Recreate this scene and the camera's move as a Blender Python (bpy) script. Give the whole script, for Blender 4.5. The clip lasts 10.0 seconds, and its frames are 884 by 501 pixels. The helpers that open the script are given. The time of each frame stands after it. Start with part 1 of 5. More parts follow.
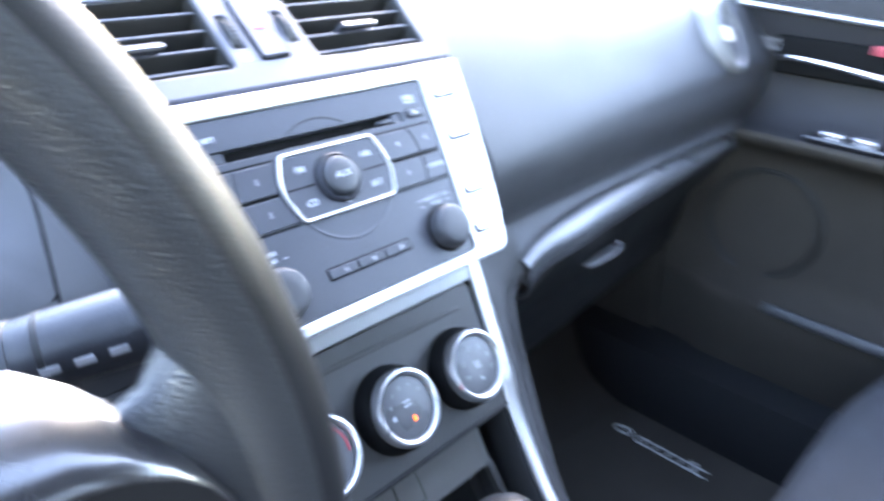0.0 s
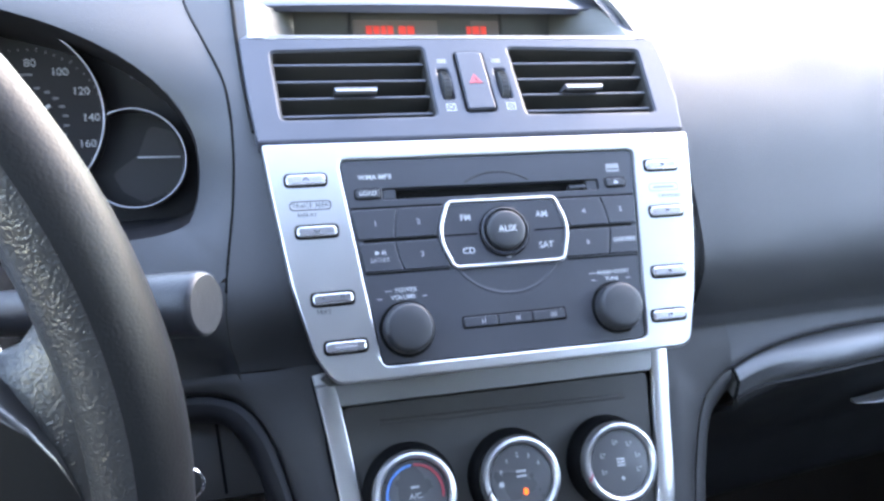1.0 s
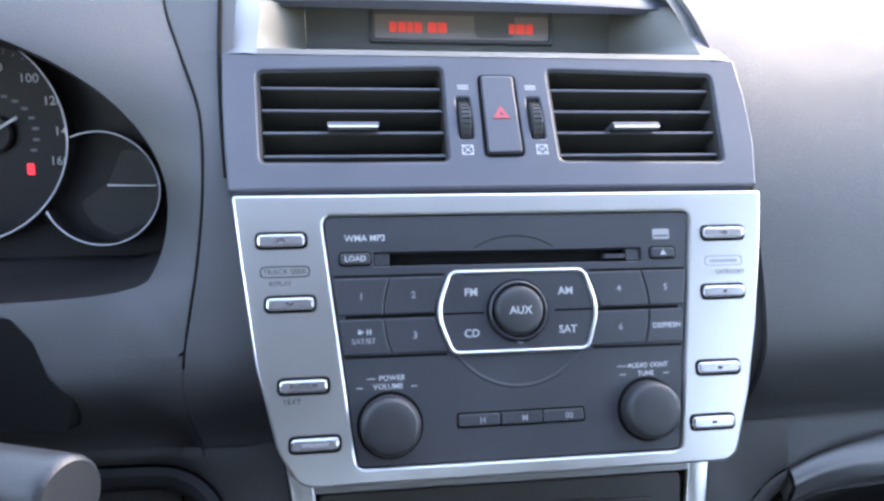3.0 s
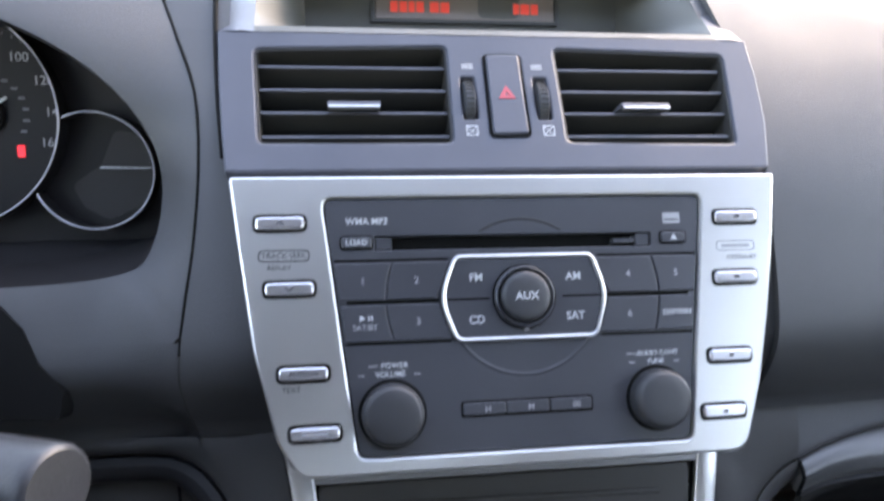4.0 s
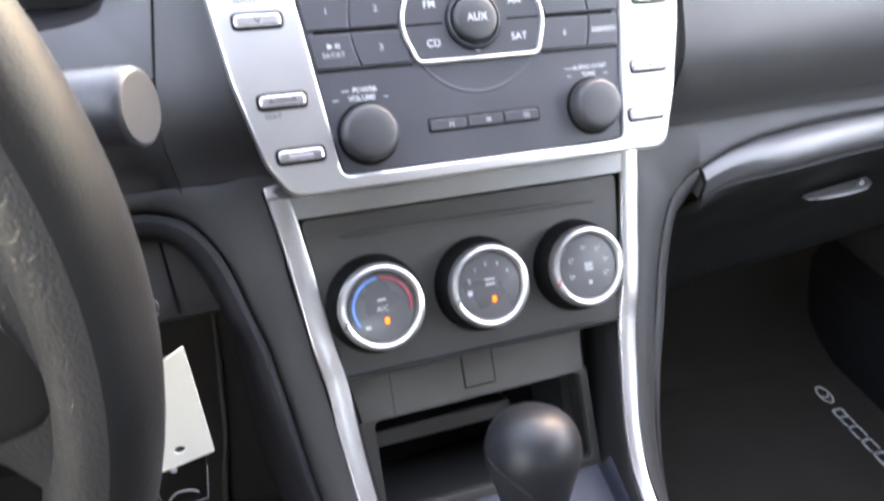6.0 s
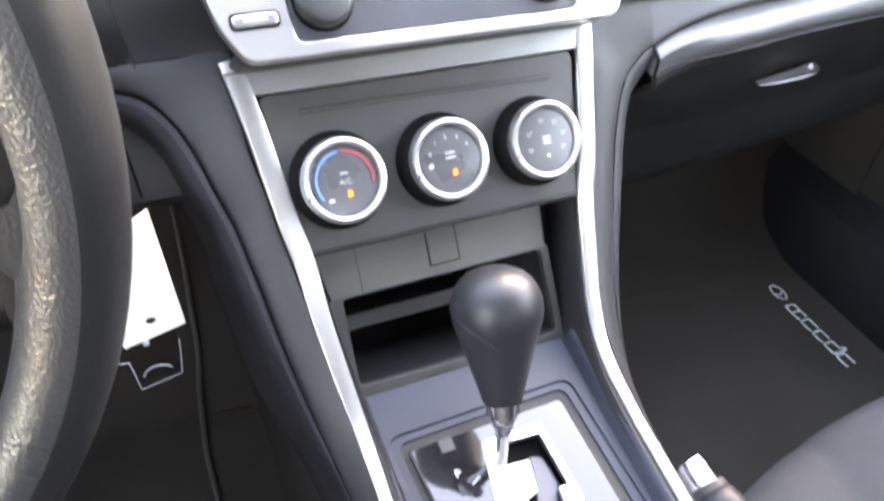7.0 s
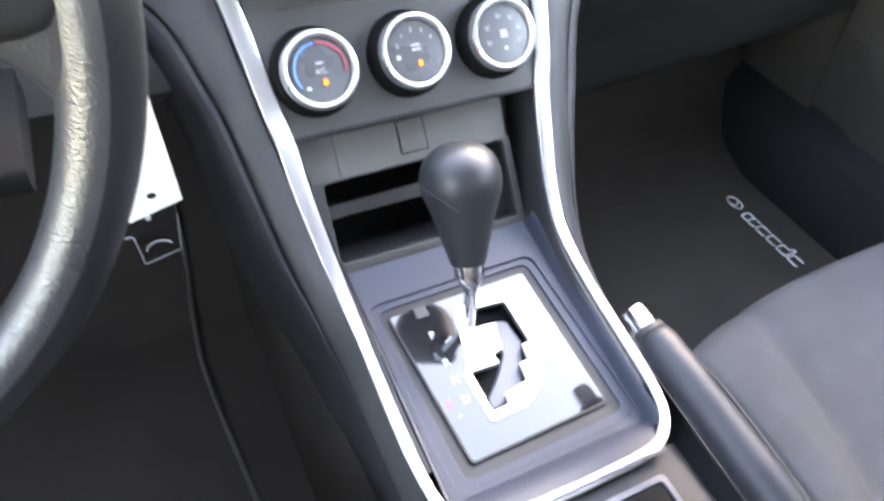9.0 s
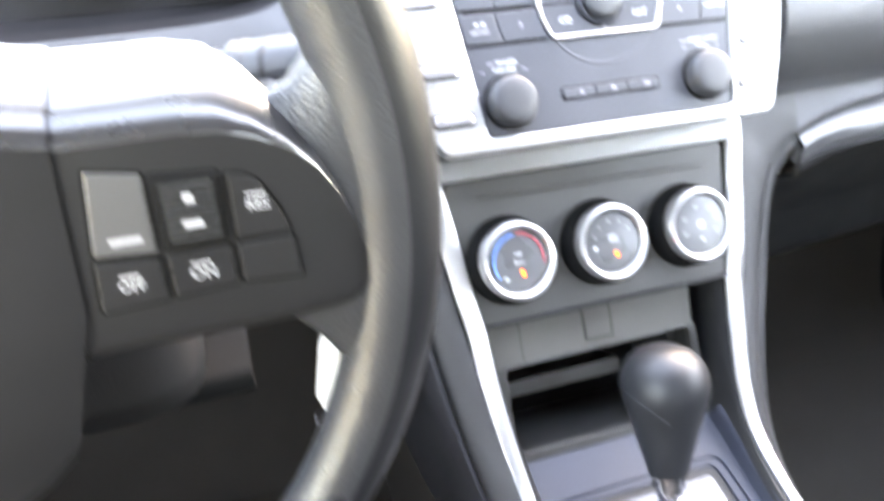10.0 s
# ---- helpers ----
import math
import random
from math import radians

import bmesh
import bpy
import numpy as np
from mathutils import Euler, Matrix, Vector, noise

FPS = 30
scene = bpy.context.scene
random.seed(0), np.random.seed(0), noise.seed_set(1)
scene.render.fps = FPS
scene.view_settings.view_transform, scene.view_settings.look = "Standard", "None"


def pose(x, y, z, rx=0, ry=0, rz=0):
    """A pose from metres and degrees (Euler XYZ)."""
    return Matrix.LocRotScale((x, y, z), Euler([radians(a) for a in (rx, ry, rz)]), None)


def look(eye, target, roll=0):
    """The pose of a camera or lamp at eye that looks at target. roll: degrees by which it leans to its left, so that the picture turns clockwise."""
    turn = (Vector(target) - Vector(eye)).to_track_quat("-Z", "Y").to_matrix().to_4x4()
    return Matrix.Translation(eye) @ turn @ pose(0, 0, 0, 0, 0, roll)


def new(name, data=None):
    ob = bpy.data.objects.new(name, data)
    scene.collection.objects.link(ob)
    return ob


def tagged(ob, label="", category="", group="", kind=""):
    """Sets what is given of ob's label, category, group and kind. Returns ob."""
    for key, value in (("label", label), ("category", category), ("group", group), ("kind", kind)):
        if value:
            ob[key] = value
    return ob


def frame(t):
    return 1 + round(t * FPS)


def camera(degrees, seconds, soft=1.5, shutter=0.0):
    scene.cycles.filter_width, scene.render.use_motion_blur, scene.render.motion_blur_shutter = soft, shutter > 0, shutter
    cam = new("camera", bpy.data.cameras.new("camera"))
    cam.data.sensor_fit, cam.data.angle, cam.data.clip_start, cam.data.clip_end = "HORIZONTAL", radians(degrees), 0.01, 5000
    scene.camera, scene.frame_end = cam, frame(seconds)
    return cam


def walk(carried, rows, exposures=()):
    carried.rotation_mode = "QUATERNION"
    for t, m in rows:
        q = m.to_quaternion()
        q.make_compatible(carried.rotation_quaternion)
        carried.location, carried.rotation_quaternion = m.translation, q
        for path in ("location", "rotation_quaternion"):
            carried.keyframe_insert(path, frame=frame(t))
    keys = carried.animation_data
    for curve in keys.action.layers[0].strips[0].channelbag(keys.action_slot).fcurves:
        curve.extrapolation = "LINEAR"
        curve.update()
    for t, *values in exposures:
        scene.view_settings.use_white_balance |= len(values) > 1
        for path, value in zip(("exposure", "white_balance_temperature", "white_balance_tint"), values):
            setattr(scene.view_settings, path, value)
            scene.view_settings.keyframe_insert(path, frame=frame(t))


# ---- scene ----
from math import cos, degrees, pi, sin

cam = camera(63.61, 10.0, 2.6, 0.6)
# seconds, eye, yaw, pitch, roll
PATH = [
    (0, -0.2481, -0.3037, 0.7075, -47.65, -26.25, 2.41),
    (0.5, -0.169, -0.3627, 0.7085, -22.75, -24.63, 2.3),
    (1, -0.1399, -0.3638, 0.7162, -15.35, -23.43, 2.02),
    (1.5, -0.1219, -0.33, 0.727, -9.96, -24.79, 0.71),
    (2, -0.1021, -0.3079, 0.7413, -7.04, -28.2, -0.04),
    (2.5, -0.0904, -0.2915, 0.7557, -8.53, -28.82, 2.14),
    (3.8, -0.0851, -0.2643, 0.7537, -9.7, -30.21, 3.64),
    (4, -0.088, -0.2682, 0.7467, -9.66, -29.97, 3.42),
    (4.5, -0.1029, -0.2896, 0.7294, -11.3, -31.64, 3.15),
    (5, -0.1223, -0.3071, 0.7218, -15.64, -34.99, 3.94),
    (5.5, -0.1381, -0.3175, 0.7116, -19.63, -36.93, 4.4),
    (7, -0.1561, -0.3616, 0.6703, -26.74, -42.67, 5.03),
    (7.5, -0.1575, -0.3794, 0.662, -27.59, -44.69, 5.17),
    (8, -0.1597, -0.3957, 0.6563, -28.84, -46.52, 5.76),
    (8.5, -0.1642, -0.4161, 0.6597, -30.07, -47.69, 6.1),
    (9, -0.1773, -0.424, 0.6711, -29.43, -46.3, 5.15),
    (9.5, -0.1958, -0.4044, 0.6821, -23.94, -42.58, 2.59),
    (10, -0.22, -0.3597, 0.6967, -19.07, -37.9, 1.25),
]
# seconds, stops, kelvin, tint
EXPOSURES = [(0.0, 5.07, 7300, 17), (0.5, 4.92, 7500, 17), (1.5, 4.1, 7700, 16), (2.5, 4.05, 7800, 16), (4.0, 3.82, 9000, 19), (5.5, 4.53, 10800, 22), (7.0, 5.76, 10900, 21), (8.5, 5.8, 9600, 18), (9.5, 5.9, 10300, 19), (10.0, 6.05, 10800, 19)]
walk(cam, [(t, pose(x, y, z, 0, 0, yaw) @ pose(0, 0, 0, 90 + pitch, 0, 0) @ pose(0, 0, 0, 0, 0, roll)) for t, x, y, z, yaw, pitch, roll in PATH], EXPOSURES)

# ---------------------------------------------------------------- light
world = bpy.data.worlds.new("sky")
scene.world = world
world.use_nodes = True
wn = world.node_tree.nodes
sky = wn.new("ShaderNodeTexSky")
sky.sky_type, sky.sun_disc = "NISHITA", False
sky.sun_elevation, sky.sun_rotation = radians(32), radians(52)
sky.dust_density, sky.air_density = 0.5, 1.0
wn["Background"].inputs["Strength"].default_value = 0.15
world.node_tree.links.new(sky.outputs["Color"], wn["Background"].inputs["Color"])
sun = new("sun", bpy.data.lights.new("sun", "SUN"))
sun.data.energy, sun.data.angle, sun.data.color = 0.15, radians(25), (1.0, 0.96, 0.9)
sun.matrix_world = look((2.364, 1.847, 1.875), (0, 0, 0))


# ---------------------------------------------------------------- materials
def material(name, color, rough=0.5, metal=0.0, grain=0.0, scale=900.0, vary=0.12, vscale=18.0, coat=0.0, spec=0.5, emit=0.0):
    """A surface with fine grain as relief and broad, faint wear in colour and gloss."""
    m = bpy.data.materials.new(name)
    m.use_nodes = True
    n, ln = m.node_tree.nodes, m.node_tree.links
    b = n["Principled BSDF"]
    b.inputs["Metallic"].default_value = metal
    b.inputs["Specular IOR Level"].default_value = spec
    b.inputs["Coat Weight"].default_value = coat
    b.inputs["Coat Roughness"].default_value = 0.04
    co = n.new("ShaderNodeTexCoord")
    broad = n.new("ShaderNodeTexNoise")
    broad.inputs["Scale"].default_value, broad.inputs["Detail"].default_value = vscale, 6
    ln.new(co.outputs["Object"], broad.inputs["Vector"])
    ramp = n.new("ShaderNodeMapRange")
    ramp.inputs["From Min"].default_value, ramp.inputs["From Max"].default_value = 0.3, 0.7
    ramp.inputs["To Min"].default_value, ramp.inputs["To Max"].default_value = 1 - vary, 1 + vary
    ln.new(broad.outputs["Fac"], ramp.inputs["Value"])
    mul = n.new("ShaderNodeVectorMath")
    mul.operation = "SCALE"
    mul.inputs[0].default_value = color
    ln.new(ramp.outputs["Result"], mul.inputs["Scale"])
    ln.new(mul.outputs["Vector"], b.inputs["Base Color"])
    r2 = n.new("ShaderNodeMath")
    r2.operation = "MULTIPLY"
    r2.inputs[1].default_value = rough
    ln.new(ramp.outputs["Result"], r2.inputs[0])
    ln.new(r2.outputs["Value"], b.inputs["Roughness"])
    if grain:
        fine = n.new("ShaderNodeTexNoise")
        fine.inputs["Scale"].default_value, fine.inputs["Detail"].default_value = scale, 3
        ln.new(co.outputs["Object"], fine.inputs["Vector"])
        bump = n.new("ShaderNodeBump")
        bump.inputs["Strength"].default_value, bump.inputs["Distance"].default_value = grain, 0.001
        ln.new(fine.outputs["Fac"], bump.inputs["Height"])
        ln.new(bump.outputs["Normal"], b.inputs["Normal"])
    if emit:
        b.inputs["Emission Color"].default_value = (*color, 1)
        b.inputs["Emission Strength"].default_value = emit
    return m


def leather(name, color, rough, scale=1100, strength=0.22, deep=0.0008, spec=0.5):
    """Pebbled leather: cells a millimetre or more wide, broken up by a finer noise."""
    m = material(name, color, rough, 0, 0, vary=0.18, spec=spec)
    n, ln = m.node_tree.nodes, m.node_tree.links
    co = n.new("ShaderNodeTexCoord")
    cell = n.new("ShaderNodeTexVoronoi")
    cell.feature = "SMOOTH_F1"
    cell.inputs["Scale"].default_value = scale
    warp = n.new("ShaderNodeTexNoise")
    warp.inputs["Scale"].default_value, warp.inputs["Detail"].default_value = scale * 0.35, 4
    ln.new(co.outputs["Object"], warp.inputs["Vector"])
    shift = n.new("ShaderNodeVectorMath")
    shift.operation = "MULTIPLY_ADD"
    shift.inputs[1].default_value = (2.2 / scale,) * 3
    ln.new(warp.outputs["Color"], shift.inputs[0])
    ln.new(co.outputs["Object"], shift.inputs[2])
    ln.new(shift.outputs["Vector"], cell.inputs["Vector"])
    bump = n.new("ShaderNodeBump")
    bump.inputs["Strength"].default_value, bump.inputs["Distance"].default_value = strength, deep
    ln.new(cell.outputs["Distance"], bump.inputs["Height"])
    ln.new(bump.outputs["Normal"], n["Principled BSDF"].inputs["Normal"])
    return m


def fabric(name, color):
    """Woven cloth: crossed fine waves."""
    m = material(name, color, 0.95, 0, 0, vary=0.2, vscale=30, spec=0.2)
    n, ln = m.node_tree.nodes, m.node_tree.links
    co = n.new("ShaderNodeTexCoord")
    last = None
    for axis in "XY":
        w = n.new("ShaderNodeTexWave")
        w.bands_direction = axis
        w.inputs["Scale"].default_value, w.inputs["Distortion"].default_value = 260, 1.5
        ln.new(co.outputs["Object"], w.inputs["Vector"])
        if last:
            add = n.new("ShaderNodeMath")
            ln.new(last.outputs["Fac"], add.inputs[0])
            ln.new(w.outputs["Fac"], add.inputs[1])
            bump = n.new("ShaderNodeBump")
            bump.inputs["Strength"].default_value, bump.inputs["Distance"].default_value = 0.5, 0.0008
            ln.new(add.outputs["Value"], bump.inputs["Height"])
            ln.new(bump.outputs["Normal"], n["Principled BSDF"].inputs["Normal"])
        last = w
    return m


M_DASH = material("dash plastic", (0.046, 0.047, 0.050), 0.52, 0, 0.30, 1400)
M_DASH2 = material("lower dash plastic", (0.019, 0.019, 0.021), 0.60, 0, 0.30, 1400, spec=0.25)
# base colour raised to carry the highlight along the lid's lip
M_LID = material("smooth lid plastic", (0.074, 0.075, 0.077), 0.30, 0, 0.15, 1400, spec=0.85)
M_PANEL = material("satin blue-grey plastic", (0.050, 0.053, 0.068), 0.36, 0, 0.12, 1800)
M_HOOD = material("olive-grey hood plastic", (0.062, 0.061, 0.054), 0.55, 0, 0.2, 1600)
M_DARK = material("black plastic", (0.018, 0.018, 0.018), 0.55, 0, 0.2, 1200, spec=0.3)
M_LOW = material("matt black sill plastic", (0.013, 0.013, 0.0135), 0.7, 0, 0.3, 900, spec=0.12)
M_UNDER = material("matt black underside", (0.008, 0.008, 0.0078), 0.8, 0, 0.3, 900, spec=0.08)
M_SKIRT = material("console side plastic", (0.036, 0.0355, 0.0355), 0.50, 0, 0.30, 1400, spec=0.42)
M_FACE = material("radio face plastic", (0.036, 0.038, 0.045), 0.38, 0, 0.10, 2200)
M_CLIM = material("climate panel plastic", (0.035, 0.034, 0.0315), 0.45, 0, 0.15, 1800)
M_FLAP = material("brown-grey flap plastic", (0.070, 0.066, 0.058), 0.50, 0, 0.2, 1800)
M_SILVER = material("silver paint", (0.60, 0.595, 0.59), 0.33, 0.92, 0.03, 2600, 0.03)
M_BAND = material("dull silver paint", (0.26, 0.26, 0.26), 0.42, 0.5, 0.06, 2400, 0.08)
M_CHROME = material("chrome", (0.75, 0.75, 0.76), 0.12, 1.0, 0, vary=0.06)
M_PILL = material("silver button", (0.58, 0.57, 0.60), 0.25, 0.85, 0, vary=0.06)
M_GLOSS = material("gloss black plate", (0.012, 0.012, 0.014), 0.07, 0, 0, vary=0.05, coat=0.08, spec=0.68)
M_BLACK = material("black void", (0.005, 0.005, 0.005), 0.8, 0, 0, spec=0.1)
M_RUBBER = material("black rubber knob", (0.027, 0.0285, 0.032), 0.44, 0, 0.2, 2400)
M_GRIP = material("handbrake grip", (0.013, 0.0142, 0.018), 0.46, 0, 0.25, 1600, spec=0.28)
M_HANDLE = material("pale silver handle", (0.55, 0.55, 0.56), 0.32, 0.6, 0)
M_VENTRING = material("pale grey vent plastic", (0.22, 0.225, 0.23), 0.4, 0, 0.1)
M_DIMPRINT = material("dim gauge print", (0.10, 0.10, 0.11), 0.6, 0, 0)
M_DIMPRINT2 = material("fuel dial print", (0.030, 0.029, 0.029), 0.6, 0, 0, spec=0.2)
M_WHITE = material("white print", (0.40, 0.41, 0.42), 0.6, 0, 0)
M_GREY = material("grey print", (0.27, 0.27, 0.28), 0.6, 0, 0)
M_DARKPRINT = material("dark print", (0.045, 0.045, 0.05), 0.6, 0, 0)
M_RED = material("red lamp", (1.0, 0.02, 0.04), 0.4, 0, 0, emit=0.10)
M_REDSEG = material("red display segments", (0.75, 0.07, 0.05), 0.4, 0, 0, emit=0.018)
M_AMBER = material("amber lamp", (1.0, 0.125, 0.012), 0.4, 0, 0, emit=0.13)
M_REDPRINT = material("red print", (0.36, 0.045, 0.06), 0.5, 0, 0)
M_BLUEPRINT = material("blue print", (0.07, 0.22, 0.55), 0.5, 0, 0)
M_LCD = material("display screen", (0.15, 0.120, 0.105), 0.30, 0, 0)
M_DIAL = material("dial face", (0.072, 0.073, 0.076), 0.30, 0, 0, coat=0.15)
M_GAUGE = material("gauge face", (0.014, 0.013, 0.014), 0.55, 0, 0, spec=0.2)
M_RING = material("bright gauge ring", (0.42, 0.42, 0.44), 0.45, 0.2, 0)
M_LEATHER = leather("wheel leather", (0.021, 0.022, 0.024), 0.32, 1050, 0.34, 0.0008)
M_STALK = material("stalk plastic", (0.020, 0.0215, 0.026), 0.36, 0, 0.25, 1600)
M_SMOOTH = leather("smooth leather", (0.008, 0.0086, 0.010), 0.42, 1050, 0.12, spec=0.22)
M_PAD = material("satin pad plastic", (0.010, 0.010, 0.0105), 0.42, 0, 0.08, 1500, spec=0.25)
M_SHOULDER = material("glossy shoulder plastic", (0.016, 0.016, 0.018), 0.27, 0, 0, coat=0.5, spec=0.9)
M_KEY = material("satin grey key", (0.05, 0.05, 0.05), 0.4, 0, 0.1, 1500)
M_KNOB = material("shifter leather", (0.011, 0.012, 0.014), 0.46, 0, 0.15, 1500, spec=0.4)
M_DECK = material("selector surround plastic", (0.025, 0.029, 0.041), 0.46, 0, 0.12, 1800, spec=0.28)
M_SEAT = fabric("seat cloth", (0.043, 0.045, 0.049))
M_CARPET = material("carpet", (0.044, 0.039, 0.034), 0.95, 0, 0.5, 1500, 0.12, 9, spec=0.05)
M_PAPER = material("white card", (0.80, 0.77, 0.68), 0.7, 0, 0.05, 800, 0.03)
M_CREAM = material("grey headliner", (0.17, 0.165, 0.155), 0.9, 0, 0.2, 900)
M_PAINT = material("car paint", (0.25, 0.26, 0.28), 0.3, 0.3, 0)
M_ASPHALT = material("grey concrete", (0.22, 0.22, 0.22), 0.9, 0, 0.5, 60, 0.2, 0.6)
M_WIRE = material("grey-brown cable sheath", (0.075, 0.068, 0.062), 0.6, 0, 0.2)
M_STITCH = material("pale grey thread", (0.52, 0.52, 0.52), 0.8, 0, 0.8, 700, 0.45, 160)


def glass(name):
    m = bpy.data.materials.new(name)
    m.use_nodes = True
    b = m.node_tree.nodes["Principled BSDF"]
    b.inputs["Transmission Weight"].default_value, b.inputs["Roughness"].default_value, b.inputs["IOR"].default_value = 1.0, 0.02, 1.45
    return m


M_GLASS = glass("clear plastic")

# ---------------------------------------------------------------- mesh helpers
MM = 0.001


def thing(name, label, category, m=None, group="", kind=""):
    ob = new(name)
    ob.empty_display_size = 0.02
    if m is not None:
        ob.matrix_world = m
    return tagged(ob, label, category, group, kind)


def part(name, bm, mat, parent, label="", smooth=True, m=None):
    me = bpy.data.meshes.new(name)
    bmesh.ops.recalc_face_normals(bm, faces=bm.faces)
    if m is not None:
        bm.transform(m)
    rim = bm.edges.layers.int.get("rim")
    bm.edges.index_update()
    held = [e.index for e in bm.edges if e[rim]] if rim else []
    bm.to_mesh(me)
    bm.free()
    me.materials.append(mat)
    if smooth:
        for p in me.polygons:
            p.use_smooth = True
        me.set_sharp_from_angle(angle=radians(38))
        for i in held:
            me.edges[i].use_edge_sharp = True
    ob = new(name, me)
    ob.parent = parent
    if label:
        ob["label"] = label
    return ob


def rounded(pts, r, n=5):
    """A polygon with its corners rounded; r is one radius or one for each corner."""
    out, k = [], len(pts)
    rs = r if isinstance(r, (list, tuple)) else [r] * k
    for i, (p, rr) in enumerate(zip(pts, rs)):
        a, p, b = (np.array(q, float) for q in (pts[i - 1], p, pts[(i + 1) % k]))
        u, v = (a - p) / np.linalg.norm(a - p), (b - p) / np.linalg.norm(b - p)
        if rr <= 0 or abs(u @ v) > 0.999:
            out.append(tuple(p))
            continue
        half = np.arccos(np.clip(u @ v, -1, 1)) / 2
        d = min(rr / np.tan(half), 0.48 * np.linalg.norm(a - p), 0.48 * np.linalg.norm(b - p))
        s, e = p + u * d, p + v * d
        for j in range(n + 1):
            w = j / n
            out.append(tuple((1 - w) ** 2 * s + 2 * w * (1 - w) * p + w * w * e))
    return out


def box2(x0, x1, z0, z1):
    return [(x0, z0), (x1, z0), (x1, z1), (x0, z1)]


def circle2(x, z, r, n=40):
    return [(x + r * cos(2 * pi * i / n), z + r * sin(2 * pi * i / n)) for i in range(n)]


def inset(loop, d):
    """The loop moved inwards by d (a loop that runs against the clock is an outer one)."""
    p = np.array(loop, float)
    e = np.roll(p, -1, 0) - p
    e /= np.linalg.norm(e, axis=1, keepdims=True) + 1e-12
    nrm = np.stack([-e[:, 1], e[:, 0]], 1)
    a, b = np.roll(nrm, 1, 0), nrm
    mid = a + b
    mid /= np.maximum((mid * b).sum(1, keepdims=True), 0.35)
    return p + mid * d


def area2(loop):
    p = np.array(loop)
    q = np.roll(p, -1, 0)
    return (p[:, 0] * q[:, 1] - q[:, 0] * p[:, 1]).sum() / 2


def slab(loops, front, back, bevel=0.6, unit=MM):
    """A plate from outlines in x and z (the first outer, the rest holes) between two depths in y, its front edge bevelled."""
    bm = bmesh.new()
    rim = bm.edges.layers.int.new("rim")
    edges = []
    for n, loop in enumerate(loops):
        if (area2(loop) < 0) == (n == 0):
            loop = loop[::-1]
        rings = [(inset(loop, bevel), front), (inset(loop, bevel * 0.3), front + bevel * 0.3), (np.array(loop), front + bevel), (np.array(loop), back)]
        if bevel <= 0:
            rings = [rings[2], rings[3]]
        vs = [[bm.verts.new((x * unit, y * unit, z * unit)) for x, z in ring] for ring, y in rings]
        k = len(loop)
        for a, b in zip(vs, vs[1:]):
            for i in range(k):
                bm.faces.new((a[i], a[(i + 1) % k], b[(i + 1) % k], b[i]))
        edges += [bm.edges.get((vs[0][i], vs[0][(i + 1) % k])) for i in range(k)]
    bmesh.ops.triangle_fill(bm, edges=edges, use_beauty=True, use_dissolve=False)
    for e in edges:
        e[rim] = 1
    return bm


def loft(sections, closed=True, cap=True, loop=False):
    """A skin over rows of points; closed: each row is a ring; loop: the rows run in a ring too."""
    bm = bmesh.new()
    vs = [[bm.verts.new(p) for p in s] for s in sections]
    k = len(sections[0])
    rows = list(zip(vs, vs[1:])) + ([(vs[-1], vs[0])] if loop else [])
    for a, b in rows:
        for i in range(k if closed else k - 1):
            bm.faces.new((a[i], a[(i + 1) % k], b[(i + 1) % k], b[i]))
    if cap and closed and not loop:
        bm.faces.new(vs[0][::-1])
        bm.faces.new(vs[-1])
    return bm


def turned(profile, n=40, axis="y", at=(0, 0, 0), unit=MM, cap=True):
    """A lathe form from (radius, height) along -y (or +z), capped."""
    rows = []
    for r, h in profile:
        ring = []
        for i in range(n):
            c, s = cos(2 * pi * i / n) * r, sin(2 * pi * i / n) * r
            p = (c, h, s) if axis == "y" else (c, s, h)
            ring.append(tuple((at[j] + p[j]) * unit for j in range(3)))
        rows.append(ring)
    return loft(rows, cap=cap)


def smooth_path(pts, n=8, closed=False):
    """Points on a Catmull-Rom curve through those given."""
    p = [Vector(q) for q in pts]
    k, out = len(p), []
    for i in range(k if closed else k - 1):
        a, b, c, d = (p[(i + j) % k] if closed else p[min(max(i + j, 0), k - 1)] for j in (-1, 0, 1, 2))
        for j in range(n):
            t = j / n
            out.append(0.5 * (2 * b + (c - a) * t + (2 * a - 5 * b + 4 * c - d) * t * t + (3 * b - a - 3 * c + d) * t ** 3))
    if not closed:
        out.append(p[-1])
    return out


def tube(pts, ra, rb=None, n=10, closed=False, up=(0, 0, 1)):
    """A bar along a path: half-widths ra across (level with up) and rb along up; numbers or lists."""
    p = [Vector(q) for q in pts]
    k, up = len(p), Vector(up)
    ras = ra if isinstance(ra, (list, tuple)) else [ra] * k
    rbs = ras if rb is None else rb if isinstance(rb, (list, tuple)) else [rb] * k
    rows = []
    for i in range(k):
        a, b = (p[i - 1], p[(i + 1) % k]) if closed else (p[max(i - 1, 0)], p[min(i + 1, k - 1)])
        t = (b - a).normalized()
        side = t.cross(up)
        side = side.normalized() if side.length > 1e-4 else Vector((1, 0, 0))
        v = side.cross(t).normalized()
        rows.append([tuple(p[i] + side * (ras[i] * cos(2 * pi * j / n)) + v * (rbs[i] * sin(2 * pi * j / n))) for j in range(n)])
    return loft(rows, loop=closed)


def sheet(sections, thick):
    """An open skin over rows of points, given thickness on its inner side."""
    bm = loft(sections, closed=False)
    bmesh.ops.recalc_face_normals(bm, faces=bm.faces)
    bmesh.ops.solidify(bm, geom=list(bm.faces), thickness=thick)
    return bm


